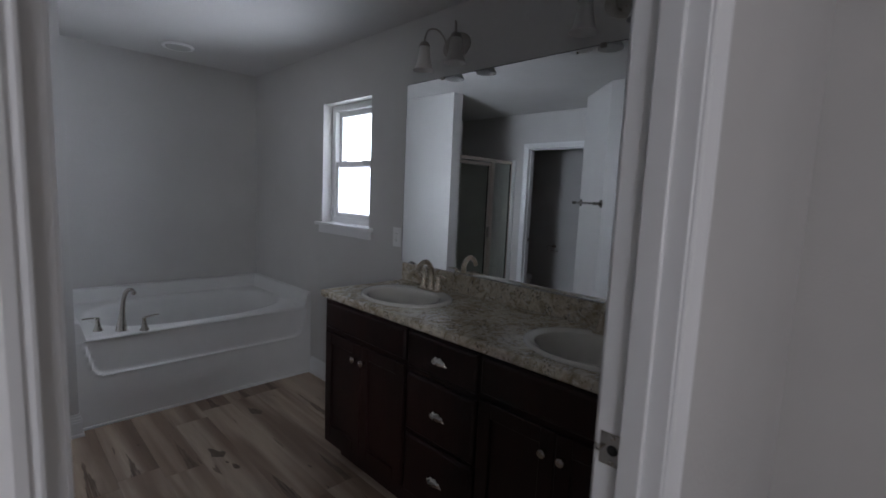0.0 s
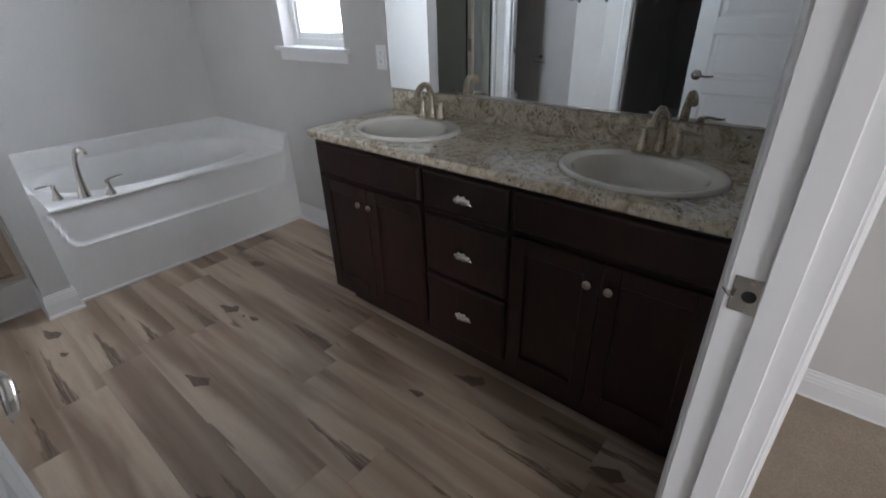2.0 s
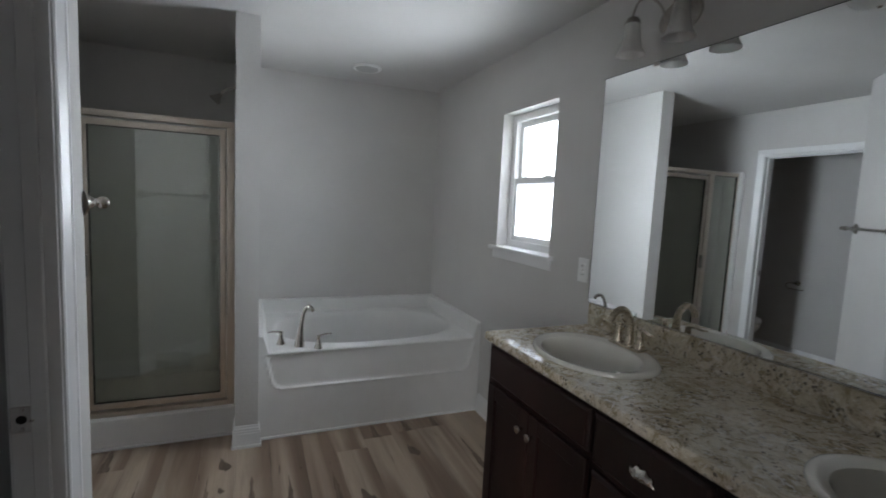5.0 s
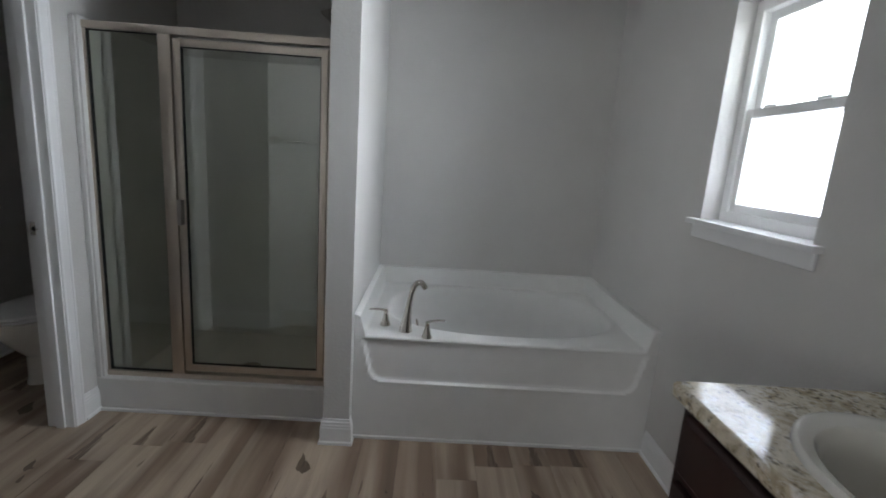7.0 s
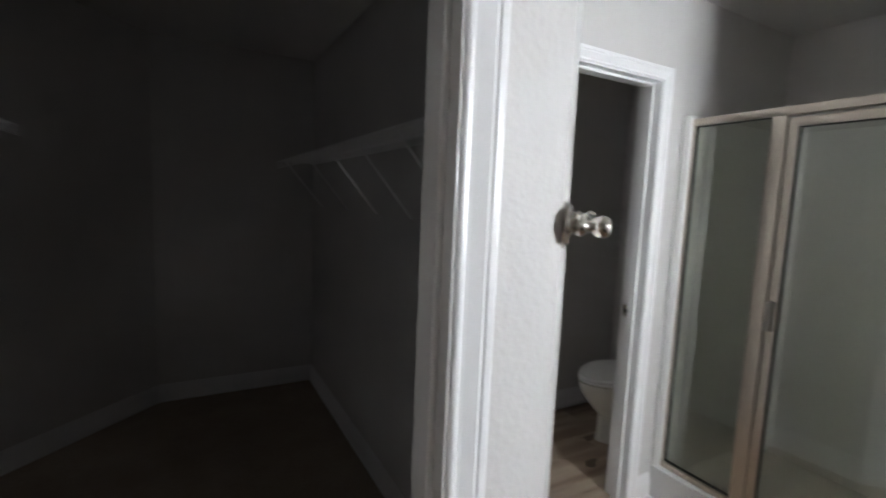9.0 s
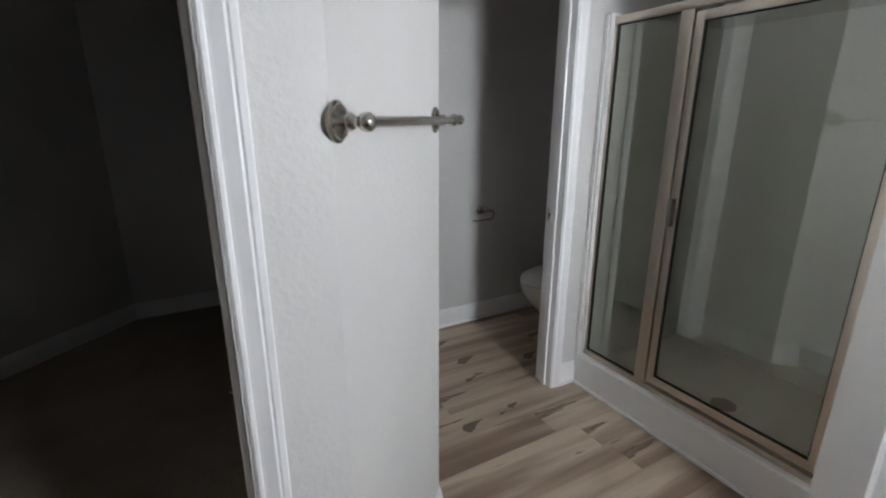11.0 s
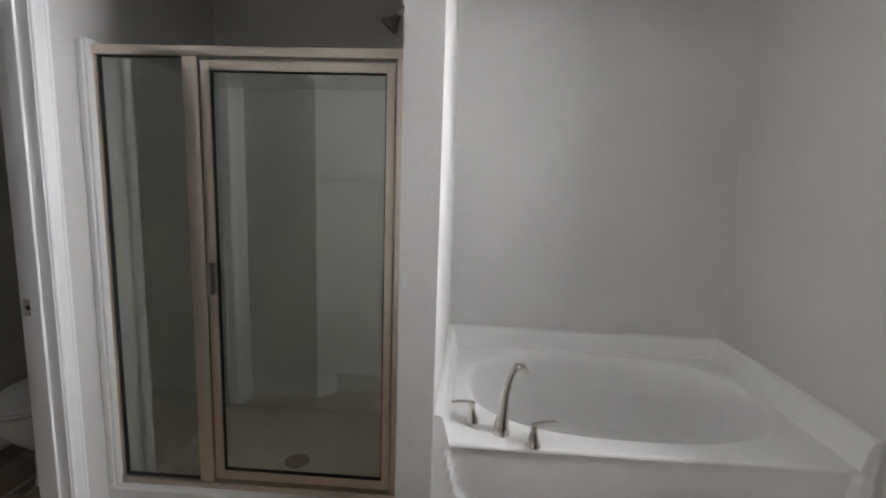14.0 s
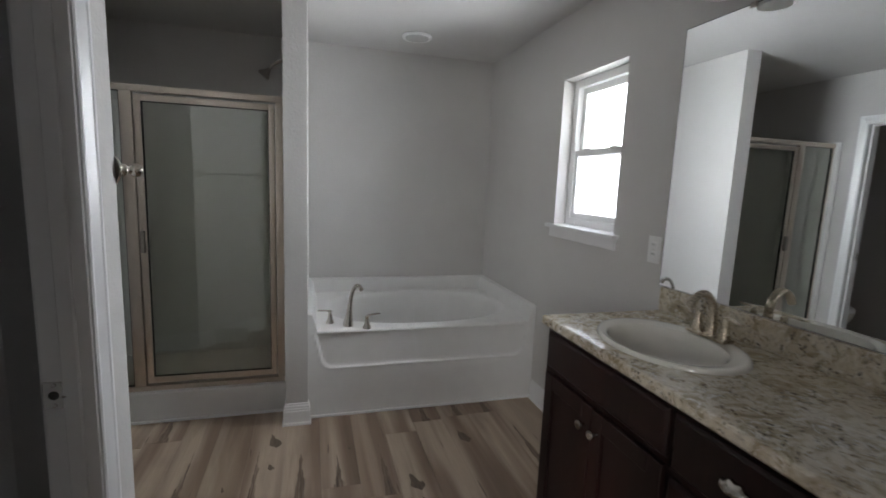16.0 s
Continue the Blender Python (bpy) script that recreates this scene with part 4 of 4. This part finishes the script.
part("apron", apron(), M_ACRYL, tub, smooth=True)
for xa, xb in ((TX0, TX0 + 0.055), (TX1 - 0.055, TX1)):
    bm = bmesh.new()
    out = (xa if xa == TX0 else xb)
    inn = (xb if xa == TX0 else xa)
    sgn = 1 if inn > out else -1
    pts = [(out, DECK - 0.002), (inn, DECK - 0.002), (out + sgn * 0.028, DECK + 0.098), (out + sgn * 0.018, DECK + 0.106), (out, DECK + 0.108)]
    A_ = [bm.verts.new((x, TY0 + 0.012, z)) for x, z in pts]
    B_ = [bm.verts.new((x, TY0 - 0.002, z - 0.006)) for x, z in pts]
    bm.faces.new(B_)
    for k in range(5):
        bm.faces.new((A_[k], A_[(k + 1) % 5], B_[(k + 1) % 5], B_[k]))
    part("ledge_end", bm, M_ACRYL, tub, smooth=True)
obj("shoe_trim", box(TX0, TX1, TY0 - 0.012, TY0 + 0.004, 0, 0.014, 0.004, 2), M_TRIM, kind="structure")
part("drain", lathe([(0.03, 0), (0.03, 0.004), (0.0, 0.006)], 24, at=(1.19, 4.07, DECK - 0.376)), M_NICKEL, tub, smooth=True)
part("overflow_plate", lathe([(0.035, 0), (0.035, 0.004), (0.028, 0.010), (0.0, 0.012)], 24, at=(0.70, 4.07, DECK - 0.12), axis=(1, 0, 0.2)), M_NICKEL, tub, smooth=True)

tf = thing("tub_faucet", "tall curved nickel faucet with lever handles on the tub deck", "faucet", (0.655, 3.662, DECK))
dirn = Vector((0.80, 0.60, 0)).normalized()
part("spout", tube([dirn * d + Vector((0, 0, z)) for d, z in ((0, 0), (0.001, 0.03), (0.006, 0.08), (0.014, 0.14), (0.026, 0.195), (0.050, 0.232), (0.082, 0.232), (0.104, 0.205))],
                   [0.032, 0.027, 0.0185, 0.0135, 0.0125, 0.0135, 0.0145, 0.0140], 18, 6), M_NICKEL, tf, smooth=True)
part("spout_flange", lathe([(0.031, 0), (0.030, 0.006), (0.026, 0.010)], 28), M_NICKEL, tf, smooth=True)
ax = Vector((0.84, -0.545, 0)).normalized()
for s, ld in ((-1, Vector((-0.9, -0.3, 0))), (1, Vector((1.0, 0.1, 0)))):
    p0 = ax * (0.126 * s)
    h = part("handle", lathe([(0.026, 0), (0.025, 0.006), (0.018, 0.020), (0.012, 0.05), (0.011, 0.066), (0.013, 0.074), (0.008, 0.080)], 24, at=p0), M_NICKEL, tf, smooth=True)
    ld = ld.normalized()
    part("lever", tube([p0 + Vector((0, 0, 0.076)), p0 + ld * 0.03 + Vector((0, 0, 0.083)), p0 + ld * 0.06 + Vector((0, 0, 0.086)), p0 + ld * 0.082 + Vector((0, 0, 0.085))], [0.011, 0.0095, 0.008, 0.0055], 12, 4, 0.55), M_NICKEL, h, smooth=True)

# ---- shower ----
SHX0, SHX1, SHY = -0.88, COL[0], 3.70
FX0, FX1, FZ0, FZ1 = -0.857, 0.285, 0.178, 1.857
sh = thing("shower_stall", "white fiberglass shower stall with a low threshold", "shower stall", (0, 0, 0))
bm = bmesh.new()
x0, x1, ya, yb = SHX0 + 0.001, SHX1 - 0.001, SHY - 0.008, YN - 0.001
add_box(bm, x0, x1, ya, ya + 0.10, 0.012, FZ0 - 0.002, 0.012, 3)
part("threshold", bm, M_ACRYL, sh, smooth=True)
bm = bmesh.new()
add_box(bm, x0, x1, ya + 0.09, yb, 0.02, 0.10)
part("pan", bm, M_ACRYL, sh)
bm = bmesh.new()
SZ = 1.875
add_box(bm, x0, x0 + 0.035, ya + 0.012, yb, 0.09, SZ, 0.008, 2)
add_box(bm, x1 - 0.012, x1, ya + 0.012, yb, 0.09, SZ, 0.004, 2)
add_box(bm, x0 + 0.03, x1 - 0.01, yb - 0.03, yb, 0.09, SZ, 0.008, 2)
part("surround", bm, M_ACRYL, sh, smooth=True)
bm = bmesh.new()
add_box(bm, x0, FX0 + 0.002, ya + 0.004, ya + 0.05, FZ0 - 0.006, FZ1 + 0.012, 0.008, 2)
part("front_flange", bm, M_ACRYL, sh, smooth=True)
part("drain", lathe([(0.055, 0), (0.055, 0.004), (0.045, 0.005), (0.0, 0.005)], 28, at=(-0.25, 4.05, 0.10)), M_DARKMET, sh, smooth=True)
obj("shoe_trim", box(x0, SHX1 - 0.02, ya - 0.012, ya + 0.004, 0, 0.014, 0.004, 2), M_TRIM, kind="structure")

sd_ = thing("shower_enclosure", "nickel-framed glass enclosure with hinged door on the white shower stall", "shower door", (0, 0, 0))


def bar(name, xa, xb, za, zb, y=SHY + 0.045, d=0.030, parent=None, bev=0.005):
    return part(name, box(xa, xb, y - d / 2, y + d / 2, za, zb, bev, 2), M_SHFR, parent or sd_, smooth=True)


part_y = SHY + 0.045
MX = -0.462           # mullion
bar("frame", FX0, FX0 + 0.024, FZ0, FZ1)
bar("frame", FX1 - 0.042, FX1, FZ0, FZ1)
bar("frame", FX0, FX1, FZ1 - 0.032, FZ1 + 0.002, d=0.038)
bar("frame", FX0, FX1, FZ0 - 0.002, FZ0 + 0.026, d=0.040)
bar("mullion", MX - 0.058, MX, FZ0 + 0.02, FZ1 - 0.03)
leaf = bar("door_leaf", MX + 0.005, MX + 0.040, FZ0 + 0.040, FZ1 - 0.045, d=0.024)
leaf.name = "door_leaf"
bar("stile", FX1 - 0.078, FX1 - 0.046, FZ0 + 0.040, FZ1 - 0.045, d=0.024, parent=leaf)
bar("rail", MX + 0.02, FX1 - 0.06, FZ1 - 0.078, FZ1 - 0.044, d=0.022, parent=leaf)
bar("rail", MX + 0.02, FX1 - 0.06, FZ0 + 0.040, FZ0 + 0.076, d=0.022, parent=leaf)
part("glass", box(MX + 0.038, FX1 - 0.076, part_y - 0.002, part_y + 0.002, FZ0 + 0.074, FZ1 - 0.075), M_SHGLASS, leaf)
part("glass", box(FX0 + 0.022, MX - 0.056, part_y - 0.002, part_y + 0.002, FZ0 + 0.024, FZ1 - 0.030), M_SHGLASS, sd_)
g = 0.004
for xa, xb, za, zb, par in ((FX0 + 0.024, MX - 0.058, FZ0 + 0.026, FZ1 - 0.032, sd_), (MX + 0.040, FX1 - 0.078, FZ0 + 0.076, FZ1 - 0.078, leaf)):
    bm = bmesh.new()
    add_box(bm, xa, xa + g, part_y - 0.008, part_y + 0.008, za, zb)
    add_box(bm, xb - g, xb, part_y - 0.008, part_y + 0.008, za, zb)
    add_box(bm, xa + g, xb - g, part_y - 0.008, part_y + 0.008, za, za + g)
    add_box(bm, xa + g, xb - g, part_y - 0.008, part_y + 0.008, zb - g, zb)
    part("gasket", bm, M_RUBBER, par, "black rubber gasket")
part("handle", box(MX + 0.014, MX + 0.034, part_y - 0.045, part_y - 0.012, 0.975, 1.095, 0.006, 2), M_DARKMET, leaf, smooth=True)

shd = thing("wall_shower_fixture", "nickel shower head on a bent arm high on the shower wall", "shower head", (COL[0], 4.02, 2.115))
part("flange", lathe([(0.028, 0), (0.026, 0.006), (0.010, 0.012)], 24, at=(-0.0005, 0, 0), axis=(-1, 0, 0)), M_NICKEL, shd, smooth=True)
part("arm", tube([(-0.004, 0, 0), (-0.045, 0, -0.006), (-0.085, 0, -0.030), (-0.105, 0, -0.055)], 0.009, 12, 5), M_NICKEL, shd, smooth=True)
part("head", lathe([(0.010, 0), (0.014, 0.015), (0.026, 0.035), (0.037, 0.05), (0.038, 0.060), (0.034, 0.063), (0, 0.062)], 24, at=(-0.100, 0, -0.050), axis=(-0.66, 0, -0.75)), M_DARKMET, shd, smooth=True)
sv = thing("shower_valve", "round nickel shower valve with a lever on the shower wall", "shower valve", (COL[0] - 0.012, 4.08, 1.10))
part("plate", lathe([(0.075, 0), (0.073, 0.006), (0.03, 0.012), (0.022, 0.05), (0.0, 0.055)], 32, at=(-0.0005, 0, 0), axis=(-1, 0, 0)), M_NICKEL, sv, smooth=True)
part("lever", tube([(-0.045, 0, 0), (-0.05, -0.02, -0.05), (-0.055, -0.025, -0.085)], [0.010, 0.009, 0.007], 10, 4), M_NICKEL, sv, smooth=True)

# ---- toilet ----
to = thing("toilet", "white porcelain toilet with a closed lid in the small toilet room", "toilet", (-1.375, 4.455, 0.0))


def oval_rings(bm, rings, n=40):
    rs = []
    for cx, cy, rx, ry, z, nose in rings:
        r = []
        for k in range(n):
            th = 2 * math.pi * k / n
            s_ = math.sin(th)
            r.append(bm.verts.new((cx + rx * math.cos(th) * (1 - nose * max(0, -s_) * 0.12), cy + ry * s_, z)))
        rs.append(r)
    for a, b in zip(rs, rs[1:]):
        for k in range(n):
            bm.faces.new((a[k], a[(k + 1) % n], b[(k + 1) % n], b[k]))
    bm.faces.new(rs[0][::-1])
    bm.faces.new(rs[-1])
    return bm


part("bowl", oval_rings(bmesh.new(), [(0, -0.34, 0.105, 0.23, 0.001, 0), (0, -0.34, 0.10, 0.22, 0.04, 0), (0, -0.36, 0.095, 0.20, 0.16, 0), (0, -0.42, 0.12, 0.22, 0.24, 0.5), (0, -0.45, 0.165, 0.255, 0.32, 1),
                                      (0, -0.455, 0.182, 0.27, 0.375, 1), (0, -0.455, 0.184, 0.272, 0.392, 1), (0, -0.455, 0.175, 0.262, 0.397, 1)]), M_CERAM, to, smooth=True)
part("seat", oval_rings(bmesh.new(), [(0, -0.455, 0.18, 0.266, 0.400, 1), (0, -0.455, 0.187, 0.274, 0.404, 1), (0, -0.455, 0.187, 0.274, 0.412, 1), (0, -0.455, 0.182, 0.268, 0.417, 1)]), M_PLAST, to, smooth=True)
part("lid", oval_rings(bmesh.new(), [(0, -0.455, 0.18, 0.266, 0.420, 1), (0, -0.455, 0.185, 0.272, 0.424, 1), (0, -0.455, 0.182, 0.268, 0.434, 1), (0, -0.455, 0.150, 0.235, 0.442, 1)]), M_PLAST, to, smooth=True)
part("tank", box(-0.22, 0.22, -0.20, -0.005, 0.40, 0.74, 0.02, 3), M_CERAM, to, smooth=True)
part("tank_lid", box(-0.23, 0.23, -0.21, 0.0, 0.742, 0.775, 0.012, 3), M_CERAM, to, smooth=True)
part("flush_lever", tube([(-0.17, -0.205, 0.68), (-0.17, -0.222, 0.68), (-0.12, -0.226, 0.677)], [0.009, 0.008, 0.006], 10, 4), M_NICKEL, to, smooth=True)

# ---- ceiling things ----
de = thing("smoke_detector", "round white smoke detector on the ceiling over the tub", "smoke detector", (1.135, 4.15, CEIL))
part("base", lathe([(0.100, -0.0005), (0.103, -0.008), (0.098, -0.016), (0.086, -0.016), (0.082, -0.0105)], 40), M_PLAST, de, smooth=True)
part("cover", lathe([(0.080, -0.0105), (0.078, -0.018), (0.066, -0.021), (0.0, -0.022)], 40), M_LENS, de, smooth=True)
cl = thing("ceiling_light", "flush ceiling light with a frosted glass bowl, switched off", "ceiling light", (0.965, 1.93, CEIL))
part("base", lathe([(0.098, -0.0005), (0.101, -0.008), (0.096, -0.014)], 48), M_NICKEL, cl, smooth=True)
part("bowl", lathe([(0.106, -0.012), (0.108, -0.020), (0.096, -0.036), (0.070, -0.047), (0.035, -0.054), (0.0, -0.056)], 48, cap=False), M_FROST, cl, smooth=True)
part("finial", lathe([(0.010, -0.052), (0.010, -0.058), (0.005, -0.063), (0.0, -0.065)], 20), M_NICKEL, cl, smooth=True)
ve = thing("ceiling_vent", "white louvred air register in the ceiling", "air vent", (0.82, 1.31, CEIL))
part("frame", rect_frame(bmesh.new(), -0.006, -0.0005, -0.16, 0.16, -0.09, 0.09, 0.022, 0.001), M_PLAST, ve).matrix_basis = pose(0, 0, 0, 0, -90, 0)
# flat sheet under the ceiling, no duct; its grey is the shade between slats
part("backing", box(-0.075, 0.075, -0.14, 0.14, -0.0012, -0.0006), M_GREY, ve)
for k in range(9):
    s = part("slat", box(-0.066, 0.066, -0.010, 0.010, -0.001, 0.001), M_PLAST, ve)
    s.matrix_basis = pose(0, -0.12 + k * 0.030, -0.008, 35, 0, 0)

# ---- closet shelves ----


def wire_shelf(p0, p1, z, depth, braces):
    t = thing("wire_shelf", "white ventilated wire shelf with angled braces in the dark closet", "closet shelf", group="closet shelves")
    t.matrix_basis = frame_of(p0, p1) @ Matrix.Translation((0, 0.004, z))
    L = (Vector(p1) - Vector(p0)).length
    bm = bmesh.new()
    for y, zz in ((0.006, 0), (depth * 0.5, 0), (depth, 0), (depth, -0.045)):
        add_tube(bm, [(0, y, zz), (L, y, zz)], 0.0032, 6, 1)
    part("rails", bm, M_PLAST, t)
    bm = bmesh.new()
    for k in range(int(L / 0.026)):
        add_tube(bm, [(0.01 + k * 0.026, 0.004, 0.003), (0.01 + k * 0.026, depth, 0.003), (0.01 + k * 0.026, depth + 0.001, -0.045)], 0.0014, 4, 1)
    ob = part("wires", bm, M_PLAST, t)
    ob["kind"] = "stuff"
    for u in braces:
        part("brace", tube([(u, 0.004, -0.30), (u, depth - 0.01, -0.006)], 0.005, 8, 1), M_PLAST, t)


wire_shelf((-0.50, CY), (-2.98, CY), 1.66, 0.26, (0.35, 0.75, 1.15, 1.6, 2.2))
wire_shelf((-2.3, YS), (-0.95, YS), 1.70, 0.30, (0.1, 0.7, 1.2))

# ---- planks ----
rnd = random.Random(4)
PW, PL = 0.178, 1.22
plank_mesh = {}


def plank(xa, xb, ya, yb):
    key = (round(xb - xa, 3), round(yb - ya, 3))
    if key not in plank_mesh:
        w_, l_ = key
        bm = bmesh.new()
        a = [bm.verts.new(c) for c in ((0.0002, 0.0002, -0.0030), (w_ - 0.0002, 0.0002, -0.0030), (w_ - 0.0002, l_ - 0.0002, -0.0030), (0.0002, l_ - 0.0002, -0.0030))]
        b = [bm.verts.new(c) for c in ((0.0007, 0.0007, 0), (w_ - 0.0007, 0.0007, 0), (w_ - 0.0007, l_ - 0.0007, 0), (0.0007, l_ - 0.0007, 0))]
        bm.faces.new(b)
        for k in range(4):
            bm.faces.new((a[k], a[(k + 1) % 4], b[(k + 1) % 4], b[k]))
        ob = obj("plank", bm, M_PLANK, floor)
        plank_mesh[key] = ob.data
    else:
        ob = new("plank", plank_mesh[key])
        ob.parent = floor
    ob.location = (xa, ya, 0)


x = -1.83
while x < XE - 0.01:
    xb = min(x + PW, XE)
    y = YB + 0.05 - rnd.uniform(0.1, 1.1)
    if x < -0.9:
        lo = AY + 0.001
    elif xb < 0.03:
        lo = 2.16
    else:
        lo = YB + 0.05
    while y < YN:
        ya, yb = max(y, lo), min(y + PL, YN)
        if yb - ya > 0.02:
            plank(x, xb, round(ya, 3), round(yb, 3))
        y += PL
    x = xb
